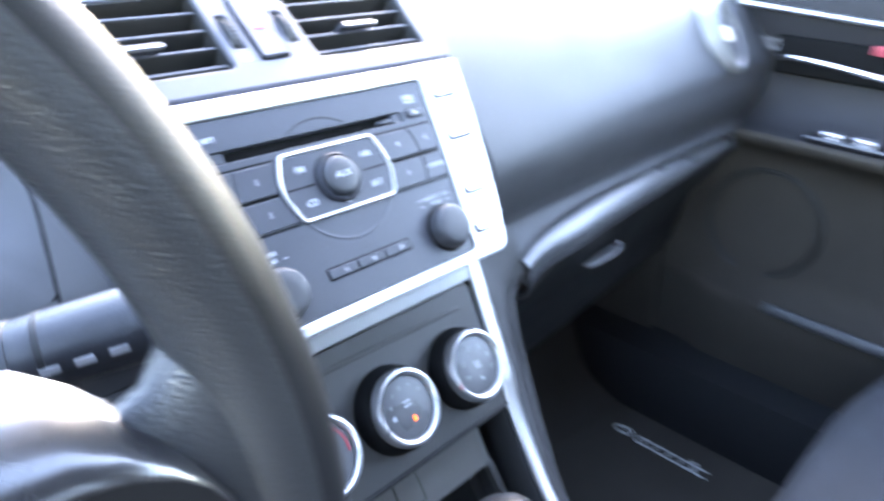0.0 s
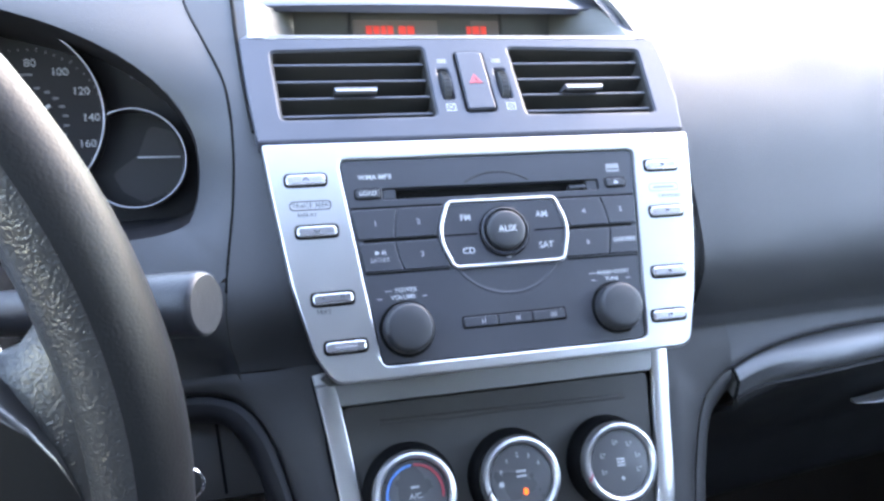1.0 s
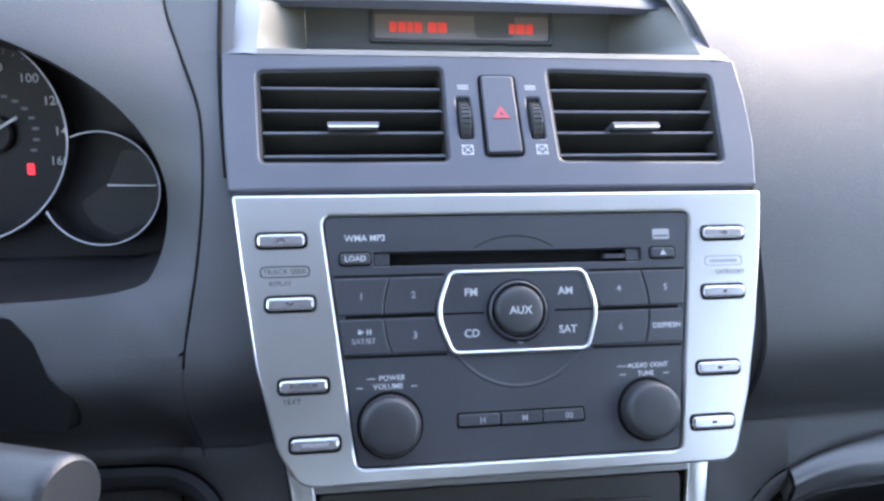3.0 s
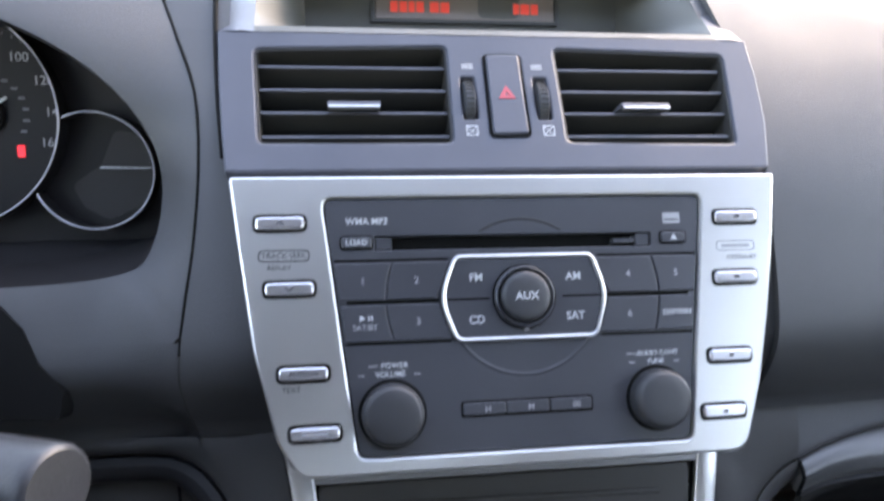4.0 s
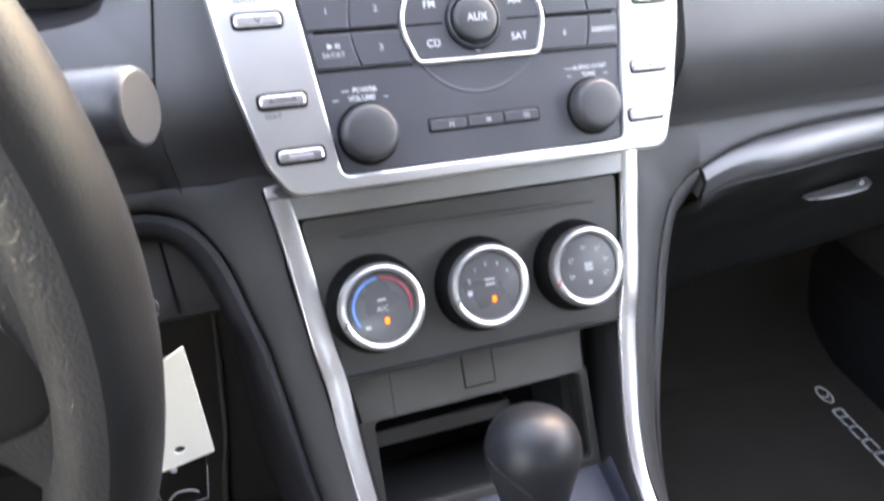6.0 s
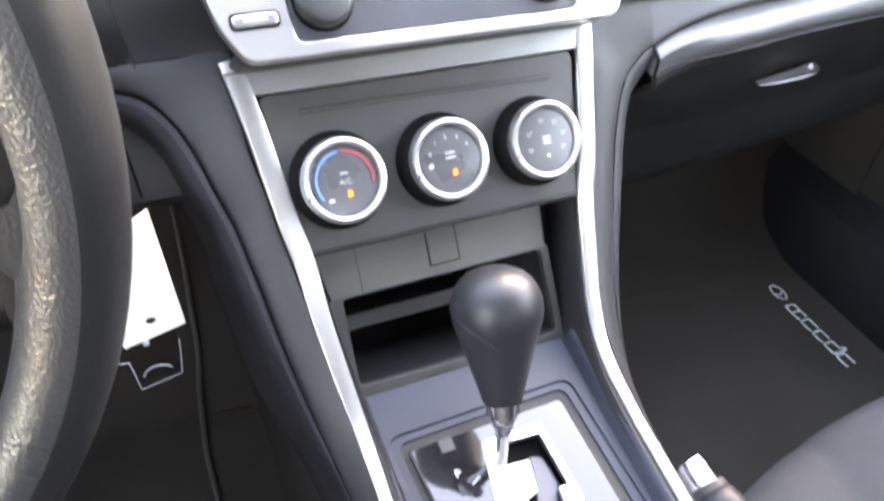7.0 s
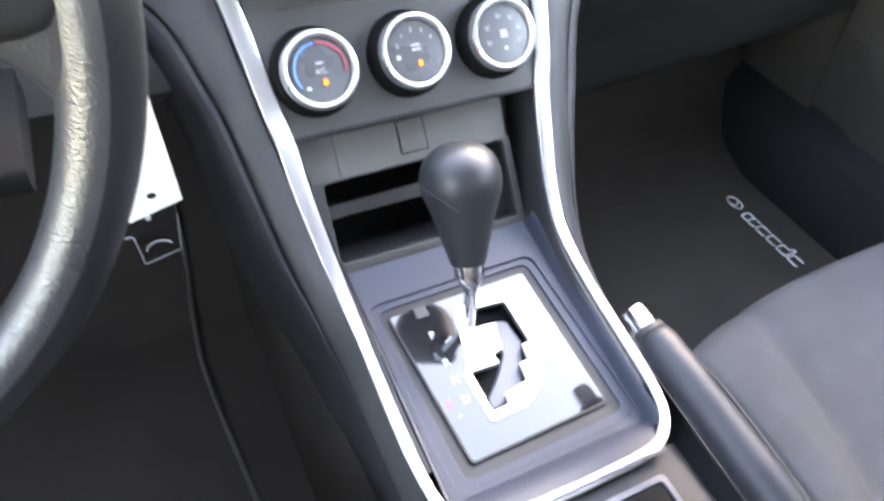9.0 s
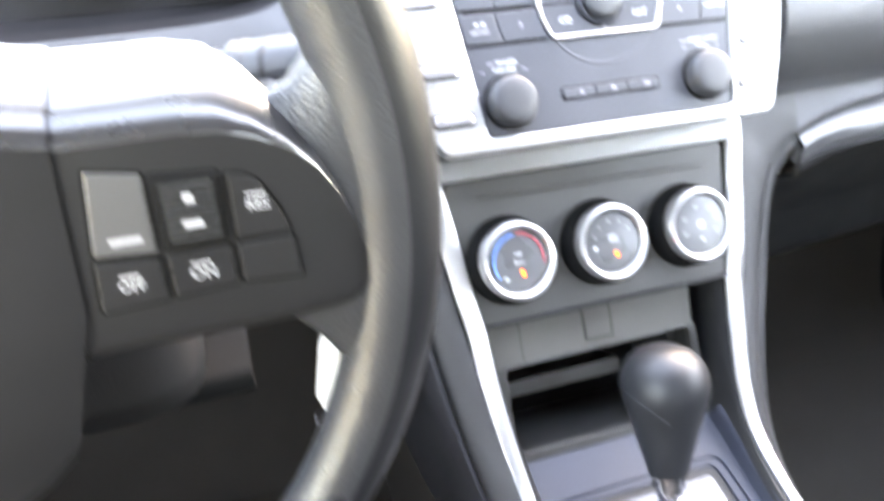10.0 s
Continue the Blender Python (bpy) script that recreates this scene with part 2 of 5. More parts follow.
def block(x0, x1, y0, y1, z0, z1, bev=0.004):
    bm = bmesh.new()
    bmesh.ops.create_cube(bm, size=1, matrix=Matrix.Translation(((x0 + x1) / 2, (y0 + y1) / 2, (z0 + z1) / 2)) @ Matrix.Diagonal((x1 - x0, y1 - y0, z1 - z0, 1)))
    if bev:
        bmesh.ops.bevel(bm, geom=list(bm.edges), offset=bev, segments=3, profile=0.6, affect="EDGES")
    return bm


TURN_FLAT = Matrix(((1, 0, 0, 0), (0, 0, 1, 0), (0, -1, 0, 0), (0, 0, 0, 1)))  # an x-z plate laid down, front up


def print_text(name, words, x, z, size, mat, parent, y=-0.15, m=None, label="", align="CENTER", bold=0.0):
    """Printed characters on a face, size in millimetres of capital height."""
    cu = bpy.data.curves.new("print", "FONT")
    cu.body, cu.size, cu.align_x, cu.align_y = words, size * MM * 1.45, align, "CENTER"
    cu.extrude, cu.offset, cu.resolution_u = 0.00004, bold * MM, 3
    ob = new("print", cu)
    bpy.context.view_layer.update()
    me = bpy.data.meshes.new_from_object(ob.evaluated_get(bpy.context.evaluated_depsgraph_get()))
    bpy.data.objects.remove(ob)
    bpy.data.curves.remove(cu)
    me.transform(pose(x * MM, y * MM, z * MM, 90, 0, 0))
    if m is not None:
        me.transform(m)
    me.materials.clear()
    me.materials.append(mat)
    out = new(name, me)
    out.parent = parent
    if label:
        out["label"] = label
    return out


def print_bar(x0, x1, z0, z1, mat, parent, y=-0.12, m=None, name="print_bar"):
    return part(name, slab([box2(x0, x1, z0, z1)], y, y + 0.2, 0), mat, parent, smooth=False, m=m)


# ---------------------------------------------------------------- frames of the place
LEAN = 36  # the centre stack leans forward by this
STACK = pose(0, 0, 0.55, -LEAN, 0, 0)
VENT = STACK @ pose(0, 0.0025, 0.0725, -18, 0, 0)
DECK = pose(0, -0.152, 0.292, 9.2, 0, 0)


def st(x, y, z):
    """A place on the stack, in millimetres, as metres in the car."""
    return STACK @ Vector((x * MM, y * MM, z * MM))


# ---------------------------------------------------------------- dashboard
dashboard = thing("dashboard", "dark grey grained plastic dashboard wrapped round the centre stack", "dashboard", kind="structure")


UPPER = [(0.75, 0.655), (0.55, 0.680), (0.38, 0.690), (0.26, 0.688), (0.18, 0.676), (0.125, 0.654), (0.085, 0.629), (0.050, 0.600), (0.026, 0.570), (0.009, 0.546)]
LOWER = [(12.5, -14), (20, -26), (31, -37), (41, -45), (46.5, -52)]  # depth and height on the stack: the undercut above the shelf


def fine_profile(pts, n=4):
    return [(v.x, v.y) for v in smooth_path([(a, b, 0) for a, b in pts], n)]


def on_stack(y, z):
    v = st(0, y, z)
    return v.y, v.z


def lip_height(x):
    """The shelf's edge on the stack, in millimetres, along the car's width."""
    return -61 - 23 * math.exp(-(x - 0.167) / 0.05)


def dash_profile(x, shelf=True):
    """The passenger side's section at x: from the windscreen's foot down to the shelf's edge."""
    k = max(0.0, min(1.0, (x - 0.17) / 0.48))
    up = 8 * k
    low = [on_stack(y + 16 * k, z + up) for y, z in LOWER]
    if shelf:
        zl = lip_height(x)
        low += [on_stack(47.5 + 16 * k, -52 + up + (zl + 52 - up) * f) for f in (0.25, 0.6, 0.9)] + [on_stack(49 + 16 * k, zl - 0.5), on_stack(53 + 16 * k, zl - 1.5), on_stack(75 + 16 * k, zl - 1.5)]
    return [(y + 0.012 * k * (1 if y < 0.3 else 0.3), z) for y, z in UPPER] + low


xs_list = [0.167, 0.172, 0.178, 0.186, 0.196, 0.21, 0.23, 0.26, 0.30, 0.35, 0.40, 0.45, 0.50, 0.55, 0.60, 0.65, 0.70]
part("passenger_pad", sheet([[(x, y, z) for y, z in fine_profile(dash_profile(x, False))] for x in [0.1355, 0.145, 0.156] + xs_list], -0.004), M_DASH, dashboard)
rows = []
for x in xs_list:
    prof = dash_profile(x)
    rows.append([(x, y, z) for y, z in fine_profile(prof[13:])[2:]])
part("shelf", loft(rows, closed=False), M_DASH, dashboard)
part("pad_flank", loft([[(x, y, z) for y, z in fine_profile(dash_profile(0.167, False)[7:])] for x in (0.098, 0.1357)], closed=False), M_DASH, dashboard)
part("pad_flank", loft([[(x, y, z) for y, z in fine_profile(UPPER[:6])] for x in (0.1285, 0.1357)], closed=False), M_DASH, dashboard)


# driver's side: pocket for the instruments, then face, undercut and shelf
def driver_profile():
    pts = [(0.75, 0.655), (0.55, 0.685), (0.38, 0.705), (0.28, 0.712), (0.20, 0.705), (0.185, 0.690), (0.182, 0.62), (0.165, 0.540), (0.115, 0.526), (0.080, 0.536)]
    return pts


part("driver_top", sheet([[(-0.1718 - (0.72 - 0.1718) * i / 16, y, z) for y, z in fine_profile(driver_profile()[:10])] for i in range(17)], 0.004), M_DASH, dashboard)
# the left flank runs out to a seam, and a moulding leads from it to the instruments
SEAM = [(-181, 60, 222), (-177.5, 44, 186), (-167.3, 32, 155), (-155, 20.5, 118), (-152, 13.5, 80), (-154, 10.5, 42), (-158.4, 10, 10), (-160.8, 12, -10), (-162, 19, -24), (-161.5, 31, -36), (-159.5, 41, -45), (-158, 46.5, -52), (-157, 48, -60)]
STACK_SEAM = [(-150.2, 58, 222), (-148.2, 43, 186), (-146.8, 31, 155), (-144.2, 19.5, 118), (-140.4, 8.5, 82)]
rows = []
for k in range(6):
    row = []
    for x, y, z in SEAM[2:-1]:
        x0 = -136 if z > 72 else -98
        row.append(st(x0 + (x - x0) * k / 5, y, z))
    rows.append([tuple(v) for v in smooth_path(row, 4)])
part("flank", loft(rows, closed=False), M_DASH, dashboard)
part("flank", loft([[tuple(st(x, y, z)) for x in (-140, -150, xe)] for xe, y, z in ((-181, 60, 222), (-177.5, 44, 186), (-167.3, 32, 155))], closed=False), M_DASH, dashboard)
FACE_Z = [-4, -12, -18, -24, -30, -36, -41, -45, -49, -52, -56, -58, -60]
FACE_D = [21.5, 21.8, 23, 27.5, 34, 41.5, 48.5, 54, 56.5, 58, 59, 59.6, 61]


def seam_at(z):
    """The seam's place on the stack at a height, in millimetres."""
    zs = [q[2] for q in SEAM][::-1]
    return [float(np.interp(z, zs, [q[k] for q in SEAM][::-1])) for k in (0, 1)]


def face_depth(x, z):
    """Depth of the driver's face: it eases back from the seam into the flat under the instruments."""
    xs, ys = seam_at(z)
    wide = float(np.interp(z, [-45, -24], [9, 48]))
    f = max(0.0, min(1.0, (xs - x) / wide))
    return ys + (float(np.interp(z, FACE_Z[::-1], FACE_D[::-1])) - ys) * f * f * (3 - 2 * f)


rows = []
for k in range(34):
    row = []
    for z in FACE_Z:
        xs = seam_at(z)[0] - 0.6
        x = xs - 60 * k / 20 if k < 21 else xs - 60 - (660 + xs) * (k - 20) / 13
        row.append(tuple(st(x, face_depth(x, z) + (19 if z == -60 else 0), z)))
    rows.append(row)
part("driver_face", loft(rows, closed=False), M_DASH, dashboard)
part("moulding_gap", tube(smooth_path([st(x - 0.3, y + 0.4, z) for x, y, z in SEAM[:8]], 5), 0.0009, n=6), M_BLACK, dashboard)
part("moulding_gap", tube(smooth_path([st(x, y, z) for x, y, z in STACK_SEAM], 5), 0.0012, n=6), M_BLACK, dashboard)

# the skirts either side of the stack: shelf, arch and fairing in one sweep down to the console
EDGE = [(167, 48, -84), (160, 48, -87), (153, 48, -91.5), (143.5, 48, -100), (137, 48, -111), (132, 48, -124), (127, 48, -140), (120.5, 48, -163), (114, 48, -192), (107.5, 47, -228), (101, 45, -258)]
INNER = [(167, 46.5, -51), (152, 46.5, -51.5), (134, 46.5, -52), (110, 46.2, -53.5), (112.5, 43.8, -84), (112, 43.5, -104), (108.5, 43.5, -125), (103.5, 43.5, -150), (95, 42.5, -196), (88, 38, -228), (83, 33, -252)]
EDGE_REAR = [(0.0965, -0.150, 0.287), (0.0955, -0.185, 0.277), (0.0950, -0.24, 0.266), (0.0950, -0.30, 0.256), (0.0950, -0.62, 0.250)]
INNER_REAR = [(0.0815, -0.142, 0.3125), (0.0796, -0.180, 0.3018), (0.0790, -0.225, 0.2930), (0.0785, -0.29, 0.2790), (0.0785, -0.62, 0.2740)]
# the skirt's outer return: a rounded band round the arch that flattens into the console's side
ARCH = [(1.2, 6), (2.2, 2.0), (6, 0.2), (10.5, 1.6), (14, 6), (16.5, 14), (18, 40), (22, 90)]
ARCH_WIDE = [(1.0, 0.6), (4, 0.9), (8, 2.6), (12, 6), (15.5, 11), (18, 19), (20, 42), (23, 90)]
WALL = [(1.2, 6), (2.0, 3.5), (3.6, 4.0), (6, 10), (10, 26), (15, 52), (21, 84), (28, 120)]
# the console sits a little towards the driver: how far each side is set out, along the car
SETOUT_Y = [-0.300, -0.225, -0.180, -0.142, -0.114, -0.0885, -0.069, -0.0558, -0.020]
SETOUT = {-1: [0.0105, 0.011, 0.010, 0.0095, 0.0085, 0.006, 0.004, 0.0015, 0], 1: [0.002, 0.002, 0.0015, 0.002, 0.0018, 0.002, 0.002, 0, 0]}


def set_out(s, v, keep=1.0):
    share = 1 if v[1] > -0.118 else keep
    return Vector((v[0] + s * share * float(np.interp(v[1], SETOUT_Y, SETOUT[s])), v[1], v[2]))


for s in (-1, 1):
    e = [st(s * x, y, z) for x, y, z in EDGE] + [Vector((s * x, y, z)) for x, y, z in EDGE_REAR]
    q = [st(s * x, y, z) for x, y, z in INNER] + [Vector((s * x, y, z)) for x, y, z in INNER_REAR]
    if s < 0:
        e[:3] = [st(-330, 60, -60), st(-240, 60, -60), st(-186, 59, -60.5), st(-168, 55, -64), st(-156, 50, -71)]
        e[5] = st(-146, 48.5, -84)
        e[6] = st(-138.5, 48, -101)
        q[:3] = [st(-330, 58, -52), st(-240, 58, -52), st(-186, 57, -52), st(-162, 49, -52), st(-140, 46.5, -53)]
    e, q = smooth_path([set_out(s, v, 0.40 if v.y > -0.16 else 0.05) for v in e], 4), smooth_path([set_out(s, v) for v in q], 4)
    for turn in range(25):
        for way in (e, q):
            for k in range(26 if s > 0 else 34, len(way) - 1):
                way[k] = way[k] * 0.5 + (way[k - 1] + way[k + 1]) * 0.25
    nrm = STACK.to_3x3() @ Vector((0, -1, 0))
    rows = []
    for a, z in zip(q, e):
        rows.append([tuple(a + (z - a) * f + nrm * (0.0022 * sin(pi * f))) for f in (0, 0.2, 0.4, 0.6, 0.8, 0.93)] + [tuple(z - nrm * 0.0008), tuple(z + (z - a).normalized() * 0.001 - nrm * 0.004), tuple(z - nrm * 0.03)])
    part("skirt", loft(rows, closed=False), M_SKIRT, dashboard)
    # rounded band inside the arch, darker on the left: shade put in the colour
    rows = []
    for a, z in zip(q, e):
        out = (z - a)
        out = (out - nrm * out.dot(nrm)).normalized()
        w = float(np.interp(z.y, [-0.16, -0.05], [1, 0]))
        rows.append([tuple(z + out * (o + (o2 - o) * w) * MM - nrm * ((d + (d2 - d) * w) * MM)) for (o, d), (o2, d2) in zip(ARCH if s < 0 else ARCH_WIDE, WALL)])
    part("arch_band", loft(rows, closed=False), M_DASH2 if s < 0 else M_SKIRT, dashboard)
# the binnacle round the instruments
CLUSTER = pose(-0.3625, 0.10, 0.592, -22, 0, 0)


def oval(hw, lo, hi, y, n=64, p=3.2, drop=0.0):
    """A ring round the instruments: a low brow falling to the sides, a squarer foot; drop brings the foot forward."""
    out = []
    for i in range(n):
        a = 2 * pi * i / n
        c, s = cos(a), sin(a)
        low = min(1.0, max(0.0, -s * 2.5))
        e = (2.05 if s >= 0 else p) + 1.6 * low
        x = hw * abs(c) ** (2 / e) * (1 if c >= 0 else -1)
        z = (hi if s >= 0 else -lo) * abs(s) ** (2 / e) * (1 if s >= 0 else -1)
        out.append((x, y - drop * low, z - 0.3 * drop * low - 0.012 * (1 - abs(s))))
    return out


rings = [oval(0.186, -0.046, 0.084, 0.03), oval(0.187, -0.048, 0.085, 0.012), oval(0.188, -0.051, 0.086, -0.018, drop=0.011), oval(0.1895, -0.053, 0.088, -0.028, drop=0.020),
         oval(0.1915, -0.054, 0.093, -0.024, drop=0.016), oval(0.196, -0.057, 0.104, -0.008), oval(0.202, -0.060, 0.119, 0.020), oval(0.206, -0.060, 0.130, 0.05), oval(0.208, -0.058, 0.135, 0.10)]
part("binnacle", loft(rings[3:], cap=False), M_DASH, dashboard, m=CLUSTER)
# throat in the darker gauge black: the recess's shade is in the colour
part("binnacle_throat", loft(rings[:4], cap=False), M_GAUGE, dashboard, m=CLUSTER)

# from the binnacle's lip out to the seam and down to the face
rows = []
for k in range(95):
    a = radians(77 - 2.5 * k)
    lip = oval(0.1895, -0.053, 0.088, -0.028, 1440, drop=0.020)[round(math.degrees(a) * 4) % 1440]
    lip = STACK.inverted() @ (CLUSTER @ Vector(lip)) / MM
    deg = math.degrees(a)
    if deg > 22:
        z = 118 + (222 - 118) * (deg - 22) / 55
        edge = Vector((seam_at(z)[0] - 0.6, seam_at(z)[1], z))
    elif deg > -32:
        z = 118 + (-4 - 118) * (22 - deg) / 54
        edge = Vector((seam_at(z)[0] - 0.6, seam_at(z)[1], z))
    else:
        x = -160.8 - 399 * (-32 - deg) / 126
        edge = Vector((x, face_depth(x, -4), -4))
    row = []
    for f in (0, 0.03, 0.07, 0.13, 0.21, 0.31, 0.42, 0.54, 0.66, 0.78, 0.9, 1):
        v = lip.lerp(edge, f)
        ease = min(1.0, max(0.0, (deg - 5) / 35))
        low = min(1.0, max(0.0, (-8 - deg) / 28))
        v.y = lip.y + (edge.y - lip.y) * (f * (1 - ease - low) + f ** 1.3 * ease + (1 - (1 - f) ** 2.2) * low)
        row.append(tuple(st(*v)))
    rows.append(row)
part("cluster_surround", loft(rows, closed=False), M_DASH, dashboard)

# the hood over the display: floor, back and roof of the recess, flaring cheeks, then the shoulders and top of the stack round it
TOP = [(28.6, 152.6), (36, 160), (46, 171), (66, 193), (86, 212)]  # depth and height on the stack, from the fascia back to the hood's edge


def hood_strip(f):
    """Rows of the recess at a share of its width: lip, floor, back, roof, front edge, top."""
    def at(lo, hi, y, z):
        return tuple(st(lo + (hi - lo) * f, y, z))
    bow = 2.5 * (1 - (2 * f - 1) ** 2)
    return [at(-127.5, 126, 28.6, 152.6), at(-127.5, 126, 32, 157), at(-105, 104, 100, 184), at(-105, 104, 116, 192), at(-105, 104, 109, 228), at(-127, 132, 90, 208),
            at(-130.5, 136, 86, 210 + bow), at(-130.5, 136, 87.5, 213.5 + bow), at(-130.5, 136, 119.5, 243.8), at(-130.5, 136, 225, 336.7)]


strips = [hood_strip(f / 8) for f in range(9)]
part("display_hood", loft([r[:6] for r in strips], closed=False), M_HOOD, dashboard, smooth=False)
part("hood_top", loft([r[5:] for r in strips], closed=False), M_PANEL, dashboard)
for s in (-1, 1):
    ends = (-127.5, -105, -130.5) if s < 0 else (126, 104, 136)
    front = smooth_path([st(ends[0] + (ends[2] - ends[0]) * f, *TOP[k]) for k, f in enumerate((0, 0.12, 0.3, 0.65, 1))], 3)
    inner = smooth_path([st(ends[1], y, z) for y, z in ((100, 184), (108, 188), (116, 192), (113, 210), (109, 228))], 3)
    part("hood_cheek", loft([[tuple(v) for v in front], [tuple(v) for v in inner]], closed=False), M_HOOD, dashboard)
    rows = []
    for k, (y, z) in enumerate(TOP + [(119.5, 243.8), (225, 336.7)]):
        xi = ends[0] + (ends[2] - ends[0]) * (0, 0.12, 0.3, 0.65, 1, 1, 1)[k]
        xo = (-145.6, -146.2, -146.6, -148, -149.4, -151, -152)[k] if s < 0 else (143.5, 144.5, 146, 149, 151, 152, 152)[k]
        rows.append([tuple(st(xi + (xo - xi) * a, y + d, z - 0.4 * d)) for a, d in ((0, 0), (0.35, -0.5), (0.75, 0), (0.93, 1.2), (1, 4), (1.01, 14))])
    part("hood_shoulder", loft(rows, closed=False), M_PANEL, dashboard)

# ---------------------------------------------------------------- display in the hood
display = thing("information_display", "dim recessed dash display with red glowing segments", "display", STACK @ pose(0, 0.112, 0.209, 4, 0, 0))
part("screen", slab([rounded(box2(-60, 60, -11, 10.5), 1.5)], 0, 6, 0.5), M_LCD, display)
part("screen_frame", slab([rounded(box2(-63, 63, -13.5, 13), 2), rounded(box2(-60.3, 60.3, -11.3, 10.8), 1.5)[::-1]], -0.8, 6, 0.4), M_CLIM, display)
part("screen_tint", slab([rounded(box2(8, 36, -9.5, 9.5), 5)], -0.12, 0.2, 0), M_FLAP, display)
for x0, w in ((-50, 5), (-44, 5), (-38, 4), (-33, 5), (-24, 6), (-17, 6), (32, 4), (37, 6), (44, 5)):
    part("segment", slab([rounded(box2(x0, x0 + w, -6.5, 0.5), 0.8)], -0.3, 0.1, 0), M_REDSEG, display, smooth=False)

# ---------------------------------------------------------------- centre vents
vent_unit = thing("dashboard_vents", "satin blue-grey dashboard vent unit above the radio", "air vents", VENT)
L_HOLE = [(-124, 17), (-29.5, 17), (-28.5, 77), (-127.5, 73.5)]
R_HOLE = [(29, 17), (120.5, 16), (127, 74), (29.5, 76.5)]
HAZ = [(-10.3, 20), (10.0, 20.5), (10.2, 71), (-9.5, 71)]
outer = rounded([(-138.8, 1.5), (134.8, 1.5), (141, 30), (143.5, 60), (143.5, 84.5), (-145.6, 84.5), (-144, 55), (-141.4, 25)], [1, 1, 40, 30, 1, 1, 30, 40])
WHEELS = [rounded(box2(s * 19.3 - 3.6, s * 19.3 + 3.6, 31, 57), 1.2) for s in (-1, 1)]
part("fascia", slab([outer, rounded(L_HOLE, 4), rounded(R_HOLE, 4), rounded(HAZ, 3), *WHEELS], 0, 9, 1.2), M_PANEL, vent_unit)
for hole, s in ((L_HOLE, -1), (R_HOLE, 1)):
    h = np.array(hole)
    cx = h[:, 0].mean()
    frame_loop = rounded(hole, 4)
    v = part("air_vent", slab([inset(rounded(hole, 4), -1.0).tolist(), inset(frame_loop, 1.2).tolist()], 1.2, 14, 0.6), M_DARK, vent_unit, "black slatted vent with a grey slider tab")
    part("throat", slab([inset(frame_loop, -1).tolist()], 42, 46, 0), M_DARK, v)
    for q0, q1 in zip(hole, hole[1:] + hole[:1]):
        wall = [(q0[0] * MM, y * MM, q0[1] * MM) for y in (13, 44)] + [(q1[0] * MM, y * MM, q1[1] * MM) for y in (44, 13)]
        c = Vector((0, 0, 0))
        for w in wall:
            c += Vector(w) / 4
        out = Vector(((c.x - cx * MM), 0, c.z - 0.046)).normalized() * 0.002
        part("duct_wall", loft([[Vector(w) for w in wall], [Vector(w) + out for w in wall]]), M_DARK, v, smooth=False)
    for z in (65, 50.8, 37, 23):
        k = (z - 17) / 58
        xa = h[0, 0] + (h[3, 0] - h[0, 0]) * k + 1.5
        xb = h[1, 0] + (h[2, 0] - h[1, 0]) * k - 1.5
        blade = rounded([(-1.0, 0.9), (0.6, 1.4), (22, -3.6), (22, -5.0), (-0.8, -0.9)], 0.6, 3)
        rows = [[(x * MM, (y + 5.5) * MM, (z + zz) * MM) for y, zz in blade] for x in (xa, xb)]
        part("slat", loft(rows), M_DARK, v)
        part("slat_edge", loft([[(x * MM, (y + 5.5) * MM, (z + zz) * MM) for y, zz in ((-1.5, 0.75), (-0.4, 1.0), (-0.4, -0.6), (-1.5, -0.5))] for x in (xa, xb)]), M_PANEL, v)
    for i in range(4):
        x = h[0, 0] + 12 + i * 23
        part("rear_fin", slab([box2(x, x + 1.2, 18, 75)], 28, 40, 0), M_DARK, v, smooth=False)
    tx = -78 if s < 0 else 73
    part("slider_tab", loft([[((tx + dx) * MM, y * MM, z * MM) for y, z in rounded([(-4.5, 35.4), (-4.0, 38.6), (8, 41.5), (8, 40.0)], 0.8)] for dx in (-13, 13)]), M_PANEL, v, "grey slider tab with a bright edge")
    part("tab_edge", loft([[((tx + dx) * MM, y * MM, z * MM) for y, z in rounded([(-4.9, 34.6), (-4.9, 35.8), (-2, 35.8), (-2, 34.6)], 0.3)] for dx in (-12.5, 12.5)]), M_SILVER, v)

hazard = part("hazard_button", slab([inset(rounded(HAZ, 3), 1.0).tolist()], -2.0, 9, 0.9), M_PANEL, vent_unit, "grey hazard button with a small red triangle")
part("well", slab([inset(rounded(HAZ, 3), -0.5).tolist()], 8.5, 11, 0), M_BLACK, hazard)
part("gap", slab([inset(rounded(HAZ, 3), -0.5).tolist(), inset(rounded(HAZ, 3), 0.9).tolist()], -0.35, 6, 0), M_BLACK, hazard, smooth=False)
part("triangle", slab([[(-4.5, 42), (4.5, 42), (0, 50)], [(-1.3, 43.9), (0, 46.2), (1.3, 43.9)]], -2.4, -2.0, 0), M_REDPRINT, hazard, "red warning triangle", smooth=False)
